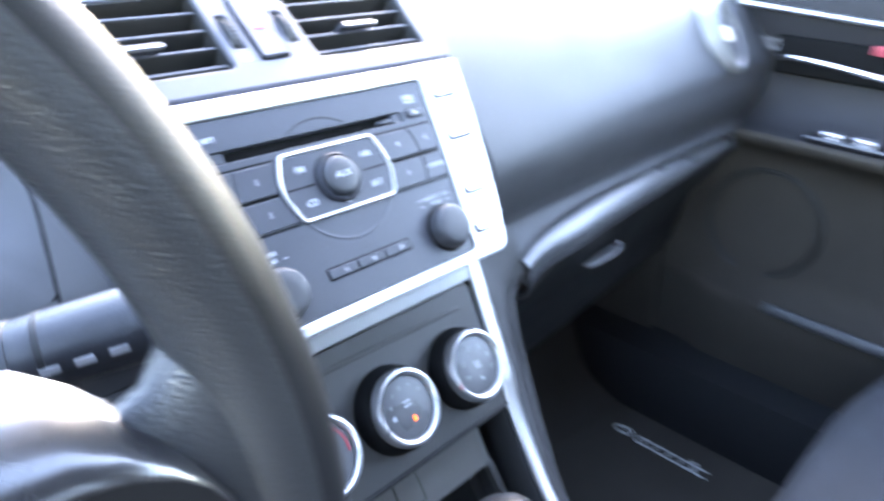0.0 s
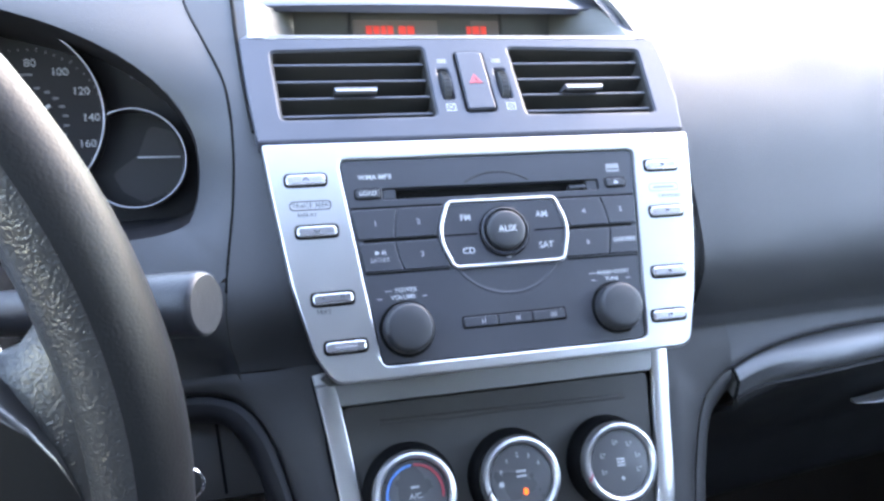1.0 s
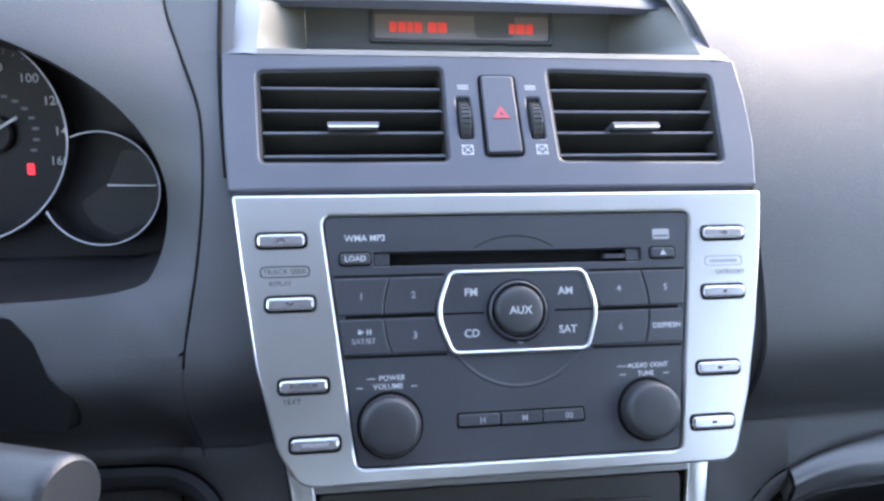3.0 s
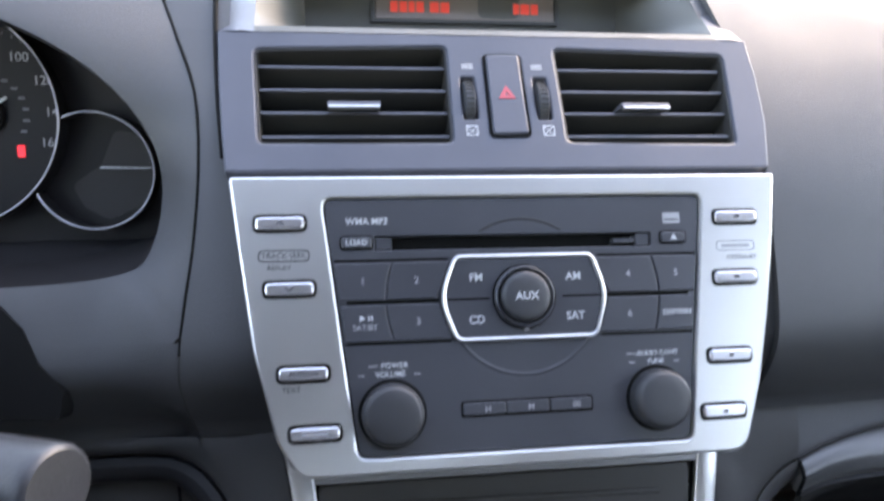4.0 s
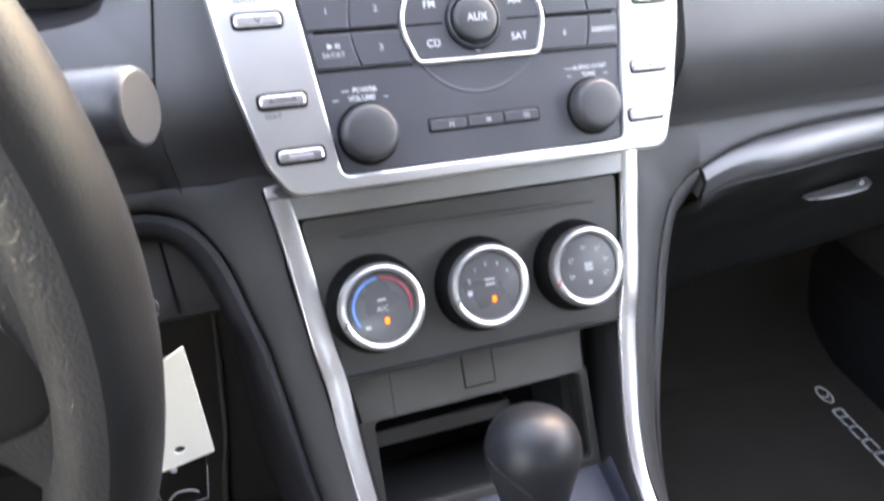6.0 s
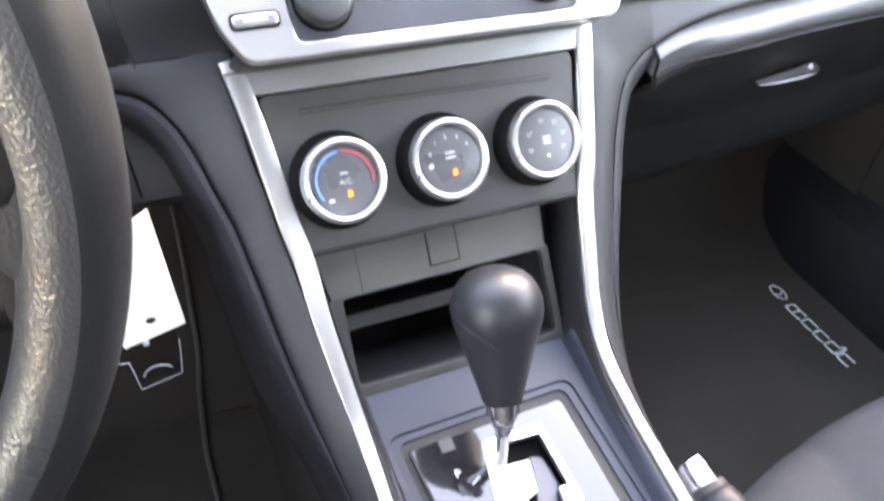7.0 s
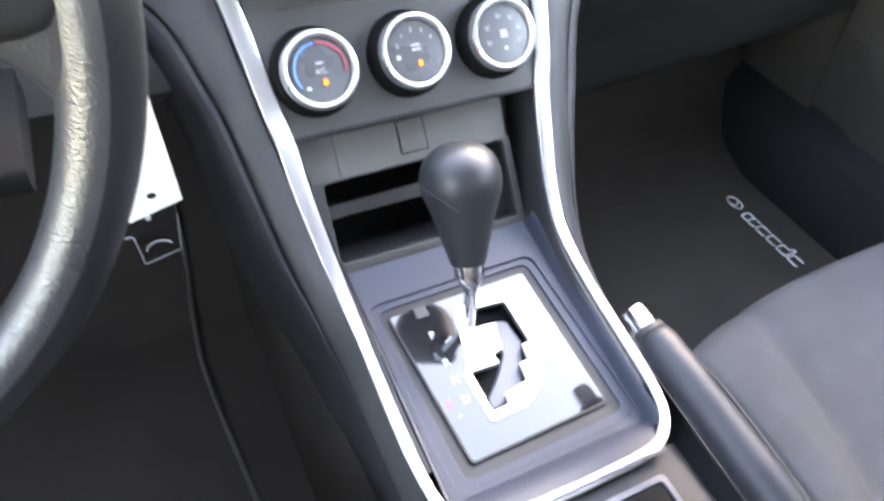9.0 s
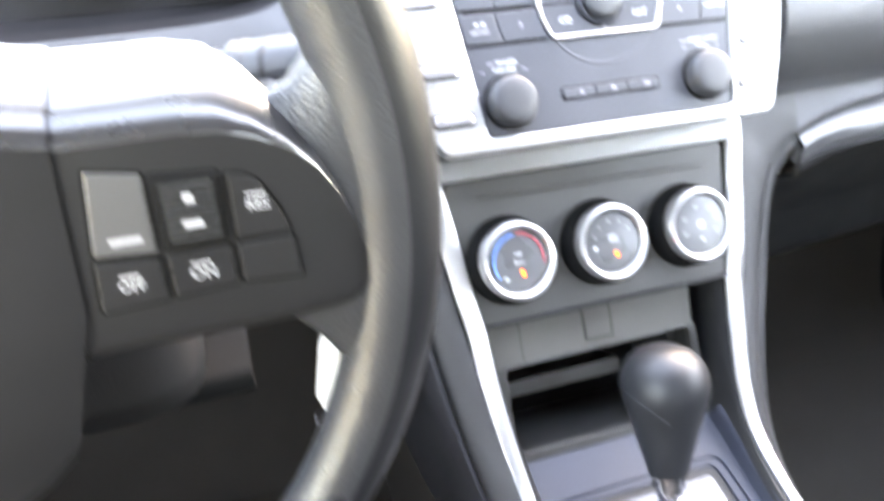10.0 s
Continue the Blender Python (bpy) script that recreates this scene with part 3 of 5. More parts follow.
for s in (-1, 1):
    at = pose(s * 0.0193, 0.0105, 0.044)
    tw = part("thumbwheel", tube([(x * MM, 0, 0) for x in (-2.9, -2.2, 2.2, 2.9)], [0.013, 0.0142, 0.0142, 0.013], n=48), M_RUBBER, vent_unit, "ribbed black thumbwheel", m=at)
    for i in range(9):
        a = radians(180 + (i - 4) * 11)
        part("rib", loft([[(x * MM, (r * cos(a + d)) * MM, (r * sin(a + d)) * MM) for r, d in ((14, -0.03), (14.8, -0.015), (14.8, 0.015), (14, 0.03))] for x in (-2.2, 2.2)]), M_DARK, tw, smooth=False, m=at)
    icon = vent_unit
    x = s * 20.0 + (0.4 if s < 0 else 0)
    part("closed_symbol", slab([box2(x - 3, x + 3, 21, 27), box2(x - 2.5, x + 2.5, 21.5, 26.5)], -0.15, 0.2, 0), M_WHITE, icon, smooth=False)
    for d in (-1, 1):
        part("stroke", slab([[(x - 2.4, 24 - d * 2.4 - 0.25), (x + 2.4, 24 + d * 2.4 - 0.25), (x + 2.4, 24 + d * 2.4 + 0.25), (x - 2.4, 24 - d * 2.4 + 0.25)]], -0.15, 0.2, 0), M_WHITE, icon, smooth=False)
    x = s * 18.6
    for k in range(3):
        print_bar(x - 3, x + 3, 62 + k * 1.2, 62.8 + k * 1.2, M_GREY, icon)

# ---------------------------------------------------------------- radio
bezel = thing("radio_surround", "brushed silver radio surround with chrome side buttons", "radio surround", STACK)
OUT = rounded([(-136.8, 71), (135, 70.3), (131, 35), (125.5, 0), (118.5, -35), (108.5, -67.6), (-106.5, -67), (-117, -50), (-126.5, -10), (-132.5, 35)], [2, 2, 60, 60, 60, 11, 12, 30, 60, 60])
HOLE = rounded([(-94.6, 60.3), (94.2, 60), (80.3, -60.6), (-80.6, -59.6)], 5)
part("frame", slab([OUT, HOLE], 0, 10, 1.3), M_SILVER, bezel)
part("shadow_rim", slab([inset(OUT[::-1] if area2(OUT) < 0 else OUT, 0.8).tolist(), HOLE], 9.5, 20, 0.4), M_DARK, bezel)
lip = [(-108, -66), (108, -66.5), (113, -60), (-114, -60)]
part("lower_lip", slab([rounded(lip, 3)], 9.8, 44, 0.5), M_CLIM, bezel)
PILLS = [(-113.8, 48.8), (-110, 18.5), (-104.5, -20.1), (-99.8, -47), (111.2, 48), (108.9, 17.6), (102.8, -20.9), (97.5, -47.8)]
for n, (x, z) in enumerate(PILLS):
    b = part("side_button", slab([rounded(box2(x - 11.2, x + 11.2, z - 3.1, z + 3.1), 2.6)], -2.2, 2, 1.2), M_PILL, bezel, "bright chrome pill-shaped button")
    part("button_gap", slab([rounded(box2(x - 12.4, x + 12.4, z - 4.3, z + 4.3), 3.4)], -0.25, 0.5, 0.2), M_BLACK, b)
    if n in (2, 3):
        if n == 2:
            print_text("auto_label", "AUTO-M", x, z, 2.3, M_DARKPRINT, b, -2.3)
        else:
            print_bar(x - 6, x + 6, z - 0.7, z + 0.7, M_GREY, b, -2.3)
    elif n < 2:
        up = 1 if n == 0 else -1
        part("arrow", slab([[(x - 2.2, z - 0.9 * up), (x - 1.4, z - 0.9 * up), (x, z + 0.5 * up), (x + 1.4, z - 0.9 * up), (x + 2.2, z - 0.9 * up), (x, z + 1.3 * up)][::up]], -2.32, -2.1, 0), M_DARKPRINT, b, smooth=False)
    else:
        print_bar(x - 1.2, x + 1.2, z - 0.7, z + 0.7, M_DARKPRINT, b, -2.3)
print_text("track_label", "TRACK SEEK", -112.3, 33.8, 2.5, M_DARKPRINT, bezel)
part("label_outline", slab([rounded(box2(-124, -100.6, 31, 36.6), 2.6), rounded(box2(-123.4, -101.2, 31.6, 36), 2.2)], -0.15, 0.2, 0), M_DARKPRINT, bezel, smooth=False)
print_text("replay_label", "REPLAY", -114.5, 28.2, 2.2, M_DARKPRINT, bezel)
print_text("text_label", "TEXT", -110, -27.2, 2.4, M_DARKPRINT, bezel)
part("label_outline", slab([rounded(box2(100, 121, 30.8, 36.2), 2.4), rounded(box2(100.6, 120.4, 31.4, 35.6), 2)], -0.15, 0.2, 0), M_GREY, bezel, smooth=False)
print_bar(103, 118, 32.6, 34.2, M_GREY, bezel)
print_text("category_label", "CATEGORY", 113.5, 27.6, 2.1, M_DARKPRINT, bezel)

radio = thing("car_radio", "dark grey car radio with disc slot, preset keys and two knobs", "car radio", STACK)
FRONT = 1.6
hole_in = inset(HOLE if area2(HOLE) > 0 else HOLE[::-1], 0.5).tolist()


def edge_x(z, s):
    """The radio's slanting side at height z, less a little."""
    k = (z + 60) / 120
    return s * (80 + 14.4 * k - 1.2)


SLOT = rounded([(-70.5, 35.4), (66.5, 34.6), (66.5, 41.4), (-70.5, 42.2)], 1.0)
part("face", slab([hole_in, SLOT], FRONT, 9, 0.4), M_FACE, radio)
part("disc_slot", slab([inset(SLOT if area2(SLOT) > 0 else SLOT[::-1], -1).tolist()], 7.5, 9.5, 0), M_BLACK, radio, "black disc slot")
for x0, x1, z0, z1, mat in ((-70, -62.5, 35.9, 41.8, M_FACE), (59, 66, 35.1, 41.0, M_FACE), (47.5, 58.5, 36.6, 38.6, M_FACE)):
    part("slot_shutter", slab([box2(x0, x1, z0, z1)], FRONT + 1.2, 8, 0.3), mat, radio)
for x, z, w, word in ((-79, 39.2, 7.2, "LOAD"), (78, 38.6, 6.5, "")):
    b = part("slot_button", slab([rounded(box2(x - w, x + w, z - 2.7, z + 2.7), 2)], FRONT - 1.4, 6, 0.8), M_FACE, radio)
    part("button_gap", slab([rounded(box2(x - w - 0.8, x + w + 0.8, z - 3.5, z + 3.5), 2.6)], FRONT - 0.15, 3, 0.1), M_BLACK, b)
    if word:
        print_text("load_label", word, x, z, 2.6, M_WHITE, b, FRONT - 1.5, bold=0.05)
    else:
        part("eject_mark", slab([[(x - 1.8, z - 1.2), (x + 1.8, z - 1.2), (x, z + 1.4)]], FRONT - 1.55, FRONT - 1.2, 0), M_WHITE, b, smooth=False)
print_text("format_label", "WMA MP3", -74, 49.2, 3.0, M_WHITE, radio, FRONT - 0.15, bold=0.07)
part("disc_mark", slab([rounded(box2(73.5, 82.5, 45.6, 51), 0.8)], FRONT - 0.12, FRONT + 0.1, 0), M_GREY, radio, smooth=False)
print_bar(74.3, 81.7, 47, 47.8, M_FACE, radio, FRONT - 0.2)


def groove(x0, z0, x1, z1, w=0.55):
    d = Vector((x1 - x0, z1 - z0)).normalized()
    q = (-d.y * w, d.x * w)
    return part("groove", slab([[(x0 - q[0], z0 - q[1]), (x1 - q[0], z1 - q[1]), (x1 + q[0], z1 + q[1]), (x0 + q[0], z0 + q[1])]], FRONT - 0.1, FRONT + 0.1, 0), M_BLACK, radio, smooth=False)


# two rows of keys, each a key of its own, leaning divisions between them
RING = rounded([(-32.8, 31.3), (34.6, 31.0), (41.2, 11.8), (35, -8.2), (-33, -8.0), (-40.6, 12)], [5, 5, 26, 5, 5, 26], 7)
key_rows = ((30.0, 11.4, ((None, -62.9, "1"), (-62.0, "ring", "2"), ("ring", 64.4, "4"), (65.3, None, "5"))),
            (10.2, -7.6, ((None, -62.9, "play"), (-62.0, "ring", "3"), ("ring", 64.4, "6"), (65.3, None, "DISP/ESN"))))
for zt, zb, keys in key_rows:
    zt, zb = zt - 0.5, zb + 0.7
    for a, b, word in keys:
        def xs(v, z, left):
            if v is None:
                return edge_x(z, -1 if left else 1)
            if v == "ring":
                lean = (7.5 * abs(z - 11.8) / 20)
                return (43.0 - lean) if left else -(42.4 - lean)
            return math.copysign(abs(v) + 3.6 * (1 - ((z - 11.3) / 19) ** 2), v)
        zs = [zb + (zt - zb) * q / 4 for q in range(5)]
        edges = [(xs(b, z, False), z) for z in zs] + [(xs(a, z, True), z) for z in zs[::-1]]
        loop = [edges[0], edges[4], edges[5], edges[9]]
        k = part("preset_key", slab([rounded(edges, [0.9, 0, 0, 0, 0.9, 0.9, 0, 0, 0, 0.9])], FRONT - 1.1, 5, 0.5), M_FACE, radio)
        mx, mz = sum(p[0] for p in loop) / 4, (zt + zb) / 2
        if word == "play":
            if mx < 0:
                part("play_mark", slab([[(mx - 3, mz + 1), (mx - 0.2, mz + 2.4), (mx - 3, mz + 3.8)]], FRONT - 1.25, FRONT - 1, 0), M_WHITE, k, smooth=False)
                print_bar(mx + 1, mx + 1.7, mz + 1.2, mz + 3.6, M_WHITE, k, FRONT - 1.25)
                print_bar(mx + 2.4, mx + 3.1, mz + 1.2, mz + 3.6, M_WHITE, k, FRONT - 1.25)
                print_text("phone_label", "SAT/BT", mx - 0.5, mz - 2.0, 2.5, M_GREY, k, FRONT - 1.25, bold=0.03)
        elif word == "DISP/ESN":
            print_text("display_label", word, mx + 0.5, mz, 2.6, M_WHITE, k, FRONT - 1.25, bold=0.04)
        else:
            print_text("preset_number", word, mx, mz, 3.2, M_GREY, k, FRONT - 1.25, bold=0.05)
for z in (30.6, 11.0, -8.2):
    groove(edge_x(z, -1) + (3 if z == 11.0 else 0), z + 0.2, -36 if z != 11.0 else -41, z, 0.95 if z == 11.0 else 0.6)
    groove(38 if z != 11.0 else 42, z, edge_x(z, 1) - (3 if z == 11.0 else 0), z - 0.3, 0.95 if z == 11.0 else 0.6)
# the middle group
part("source_pad", slab([inset(RING if area2(RING) > 0 else RING[::-1], 1.0).tolist()], FRONT - 1.4, 5, 0.6), M_FACE, radio)
path = [(x * MM, (FRONT - 1.2) * MM, z * MM) for x, z in RING]
part("chrome_ring", tube(path, 0.0011, 0.0013, n=8, closed=True, up=(0, 1, 0)), M_SILVER, radio, "silver outline ring")
for word, x, z in (("FM", -23.1, 21.1), ("AM", 24.9, 20.5), ("CD", -23.4, 1.1), ("SAT", 25.1, 1.4)):
    print_text("source_label", word, x, z, 3.7, M_WHITE, radio, FRONT - 1.6, bold=0.08)
for x0, x1 in ((-38, -17), (19, 39)):
    part("groove", slab([box2(x0, x1, 10.6, 11.6)], FRONT - 1.5, FRONT, 0), M_BLACK, radio, smooth=False)
aux = part("aux_knob", turned([(12.1, 3), (12.1, -3.0), (11.7, -4.4), (10.8, -5.3), (9.4, -5.7), (5, -5.95), (0.05, -6.0)], 56, at=(0, 0, 11.5)), M_RUBBER, radio, "round black push knob")
part("knob_ring", turned([(14.8, 2), (14.8, -1.2), (14.5, -2.2), (13.9, -2.6), (13.3, -2.3), (13.0, -1.0), (13.0, 2)], 56, at=(0, 0, 11.5)), M_FACE, aux, "raised ring round the knob")
part("ring_gap", turned([(13.1, 1), (13.1, 0.2), (12.0, 0.2), (12.0, 1)], 48, at=(0, 0, 11.5)), M_BLACK, aux)
part("ring_shadow", turned([(15.6, 1), (15.6, -0.0), (14.7, -0.0), (14.7, 1)], 48, at=(0, 0, 11.5)), M_BLACK, aux)
print_text("aux_label", "AUX", 0, 11.5, 3.7, M_WHITE, aux, -6.15, bold=0.1)
part("aux_light", slab([box2(-0.6, 2, -4.6, -3.6)], FRONT - 1.6, FRONT, 0), M_GREY, radio, smooth=False)
# shallow arcs round the group: a dark step over the slot and a faint ridge below
for a0, a1, mat, w in ((57, 123, M_DARK, 0.0005), (212, 328, M_FACE, 0.0009)):
    arc = [(37.3 * cos(radians(a)), 12 + 37.3 * sin(radians(a))) for a in np.linspace(a0, a1, 28)]
    part("arc", tube([(x * MM, FRONT * MM, z * MM) for x, z in arc], w, 0.00035, n=6, up=(0, 1, 0)), mat, radio)
for x, z in ((-64.6, -40.4), (64.4, -39.9)):
    k = part("rotary_knob", turned([(14.3, 3), (14.3, -3.2), (14.0, -5.4), (13.2, -7.4), (12.3, -8.3), (11.2, -8.7), (6, -8.9), (0.05, -9.0)], 56, at=(x, 0, z)), M_RUBBER, radio, "round dark rubber-coated knob")
    part("knob_seat", slab([circle2(x, z, 15.9)], FRONT - 0.4, FRONT + 1, 0.3), M_BLACK, k)
print_text("power_label", "POWER", -63, -18.4, 2.5, M_WHITE, radio, FRONT - 0.15, bold=0.04)
print_text("volume_label", "VOLUME", -65, -22.4, 2.5, M_WHITE, radio, FRONT - 0.15, bold=0.04)
print_text("audio_label", "AUDIO CONT", 66, -18.2, 2.3, M_WHITE, radio, FRONT - 0.15, bold=0.04)
print_text("tune_label", "TUNE", 64.6, -22.2, 2.3, M_WHITE, radio, FRONT - 0.15, bold=0.04)
for x0, x1, z in ((-75, -71, -18.4), (-80, -77, -22.6), (-54, -51, -22.6), (50, 55, -18.2), (51, 54, -22.4), (74, 77, -22.4)):
    print_bar(x0, x1, z - 0.3, z + 0.3, M_GREY, radio, FRONT - 0.15)
for n, x in enumerate((-21.5, -0.5, 20.5)):
    k = part("strip_key", slab([rounded(box2(x - 10.2, x + 10.2, -43.2, -37.4), 1.4 if n != 1 else 0.4)], FRONT - 1.0, 4, 0.6), M_FACE, radio)
    part("key_gap", slab([rounded(box2(x - 11.1, x + 11.1, -44.1, -36.5), 1.8)], FRONT - 0.1, 2, 0), M_BLACK, k, smooth=False)
    print_text("clock_label", ("H", "M", "00")[n], x + (1.6, 1.5, 2.7)[n], -40.6, 2.8, M_GREY, k, FRONT - 1.15, bold=0.04)

# ---------------------------------------------------------------- climate control
climate = thing("climate_control", "dark climate control panel with three silver-ringed dials", "climate control", STACK @ pose(0, 0.042, 0))
CF = rounded([(-101, -79), (98.7, -80), (90, -169.5), (-92, -169.3)], 5)
part("face", slab([CF], 0, 6, 0.8), M_CLIM, climate)
crease = [(x * MM, -0.0006, (-92 - 0.02 * x) * MM) for x in (-80, -40, 0, 40, 80)]
part("crease", tube(crease, 0.0016, 0.00045, n=10, up=(0, 1, 0)), M_CLIM, climate)
part("lower_edge", tube([(x * MM, -0.0008, -0.1705) for x in (-92, 0, 90)], 0.0011, 0.0011, n=8), M_DARK, climate)
DIALS = ((-66.2, "temp"), (-2.3, "fan"), (61.8, "mode"))
for x, what in DIALS:
    z = -131.8
    at = pose(x * MM, 0, z * MM)
    d = part("dial", turned([(28.4, 0.2), (28.2, -2), (27.4, -6), (26.4, -10), (24.8, -12.6), (20, -12.8)], 56), M_BLACK, climate, "round dial with a silver ring and printed face", m=at)
    ring = part("ring", turned([(24.2, -11.5), (24.5, -14.5), (24.2, -17.6), (23.2, -19.4), (21.8, -19.9), (20.6, -19.4), (19.8, -18.0), (19.4, -16.2), (19.4, -11.5)], 64), M_SILVER, d, "satin silver ring", m=at)
    part("index_mark", slab([box2(-0.5, 0.5, -2.2, 2.2)], -0.3, 0.3, 0.1), M_REDPRINT if what == "mode" else M_DARK, d, smooth=False, m=at @ pose(-0.0214, -0.0196, -0.0062, 0, 28, 0))
    face = part("dial_face", turned([(19.5, -15.6), (18.9, -16.6), (12, -17.2), (6, -17.35), (0.05, -17.4)], 48), M_DIAL, d, m=at)
    yy = -17.6
    if what == "temp":
        for a0, a1, mat in ((94, 212, M_BLUEPRINT), (-12, 88, M_REDPRINT)):
            aa = np.linspace(a0, a1, 16)
            arc = [(16.9 * cos(radians(a)), 16.9 * sin(radians(a))) for a in aa] + [(15.5 * cos(radians(a)), 15.5 * sin(radians(a))) for a in aa[::-1]]
            part("scale_arc", slab([arc], yy, yy + 0.5, 0), mat, d, smooth=False, m=at)
        print_text("ac_label", "A/C", 0, -1.0, 3.0, M_WHITE, d, yy, at, bold=0.05)
        print_bar(-2.4, 2.4, 3.4, 4.6, M_WHITE, d, yy, at)
        print_bar(-11, -8, -11, -9, M_WHITE, d, yy, at)
    if what == "fan":
        for n, word in enumerate("01234"):
            a = radians(160 - n * 32)
            print_text("fan_number", word, 13.2 * cos(a), 13.2 * sin(a), 2.4, M_WHITE, d, yy, at, bold=0.03)
        for a in (190, ):
            print_bar(13 * cos(radians(a)) - 1.4, 13 * cos(radians(a)) + 1.4, 13 * sin(radians(a)) - 1.4, 13 * sin(radians(a)) + 1.4, M_WHITE, d, yy, at)
        print_bar(-3, 3, 3.2, 4.4, M_WHITE, d, yy, at)
        print_bar(-3, 3, 0.4, 1.6, M_WHITE, d, yy, at)
    if what == "mode":
        for q, a in enumerate((200, 155, 100, 55, 15, -25)):
            cx, cz = 12.4 * cos(radians(a)), 12.4 * sin(radians(a))
            print_bar(cx - 1.5, cx - 0.9, cz - 1.5, cz + 1.5, M_GREY, d, yy, at)
            print_bar(cx - 0.9, cx + 0.8, cz - 1.5, cz - 0.9, M_GREY, d, yy, at)
            print_bar(cx + 0.3, cx + 1.7, cz + (0.5 if q % 2 else -0.2), cz + (1.0 if q % 2 else 0.3), M_WHITE, d, yy, at)
        for q in range(3):
            print_bar(-2.6, 2.6, -2.2 + q * 1.8, -1.2 + q * 1.8, M_WHITE, d, yy, at)
        print_bar(-1, 1, -10.5, -8.5, M_WHITE, d, yy, at)
    if what != "mode":
        part("indicator_lamp", slab([rounded(box2(0.2, 2.6, -9.6, -6.2), 0.6)], yy - 0.2, yy + 0.5, 0.1), M_AMBER, d, "small amber lamp", m=at)

# silver frame round climate panel and console
trim = thing("console_trim", "long silver trim strip framing climate panel and console", "trim")
band = rounded([(-117, -64), (116, -64), (113.5, -76), (100.5, -79.3), (-103, -78.3), (-114, -76)], [2, 2, 3, 4, 4, 3])
part("top_band", slab([band], 40.6, 52, 0.6), M_BAND, trim, m=STACK)
SPINE = [tuple(st(111.3, 43, -58)), tuple(st(109.9, 42, -67)), tuple(st(107, 41, -86)), tuple(st(104.2, 41, -104)), tuple(st(97.5, 40, -150)), (0.0910, -0.069, 0.3845), (0.0865, -0.0885, 0.3600), (0.0800, -0.114, 0.3345), (0.0757, -0.142, 0.3150),
         (0.0738, -0.180, 0.3040), (0.0732, -0.225, 0.2950), (0.0725, -0.262, 0.2885), (0.0680, -0.283, 0.2850), (0.0550, -0.2955, 0.2828), (0.036, -0.2985, 0.2820)]
right = smooth_path([set_out(1, p) for p in SPINE], 6)
left_side = smooth_path([set_out(-1, (-x, y, z)) for x, y, z in SPINE], 6)
left = left_side[::-1]
whole = right + [Vector((0, -0.2992, 0.2818))] + left
wide = [max(0.0036, min(0.0060, 0.0060 - 0.0024 * (-0.07 - p.y) / 0.11)) for p in whole]
spine = []
for i, p in enumerate(whole):
    t = whole[min(i + 1, len(whole) - 1)] - whole[max(i - 1, 0)]
    out = t.cross(Vector((0, -0.45, 0.9))).normalized()
    spine.append(p - out * (0.0060 - wide[i]))
whole = spine
rows = []
for i, p in enumerate(whole):
    t = (whole[min(i + 1, len(whole) - 1)] - whole[max(i - 1, 0)]).normalized()
    k = max(0.0, min(1.0, (-0.06 - p.y) / 0.10))
    face = Vector((0, -0.81, 0.59)).lerp(Vector((0, -0.20, 0.98)), k)
    face = (face - t * face.dot(t)).normalized()
    side = t.cross(face)
    w = wide[i] / MM
    rows.append([tuple(p + side * (a * MM) + face * (b * MM)) for a, b in ((-w, -1.6), (-w, 0.6), (-w + 0.35, 1.2), (-w + 1.0, 1.5), (w - 1.0, 1.5), (w - 0.35, 1.2), (w, 0.6), (w, -1.6))])
part("strip", loft(rows), M_SILVER, trim)
# black bar under the strip, its shadow line built as a shape
part("strip_shadow", tube([p + Vector((0, 0.0014, -0.0028)) for p in whole], [w + 0.0008 for w in wide], 0.0018, n=10, up=(0, -0.45, 0.9)), M_BLACK, trim, "dark shadow line beside the strip")
# ---------------------------------------------------------------- centre console
console = thing("centre_console", "dark plastic centre console between the front seats", "console")


# inner walls from the strip down to the deck, black to carry their shade
for s in (-1, 1):
    rows = []
    for k in range(14, 70, 4):
        way = right if s > 0 else left_side
        p = way[min(k, len(way) - 1)]
        rows.append([(p.x - s * a, p.y + y, p.z - z) for a, y, z in ((0.0005, 0.001, 0.0008), (0.0045, 0.001, 0.0004), (0.0075, 0.003, 0.004), (0.0085, 0.012, 0.021), (0.012, 0.06, 0.05))])
    part("inner_wall", loft(rows, closed=False), M_DARK, console)

# flap and storage opening under the climate panel
flap = thing("storage_flap", "brown-grey plastic flap panel with a small square blank", "panel", STACK)
part("panel", slab([rounded([(-88, -171), (68, -171), (66.5, -203), (-82, -203)], 1)], 58, 62, 0.8), M_FLAP, flap)
part("ledge", slab([box2(-92, 90, -172.5, -169)], 42, 62, 0.4), M_DARK, flap)
sq = rounded(box2(-16, 5, -197, -173), 1.0)
part("blank", slab([inset(sq, 0.8).tolist()], 57.4, 60, 0.4), M_FLAP, flap)
part("blank_gap", slab([sq, inset(sq, 0.8).tolist()], 57.75, 58.5, 0), M_BLACK, flap, smooth=False)
part("groove", slab([box2(-62, -61.4, -202, -173)], 57.8, 58.4, 0), M_DARK, flap, smooth=False)

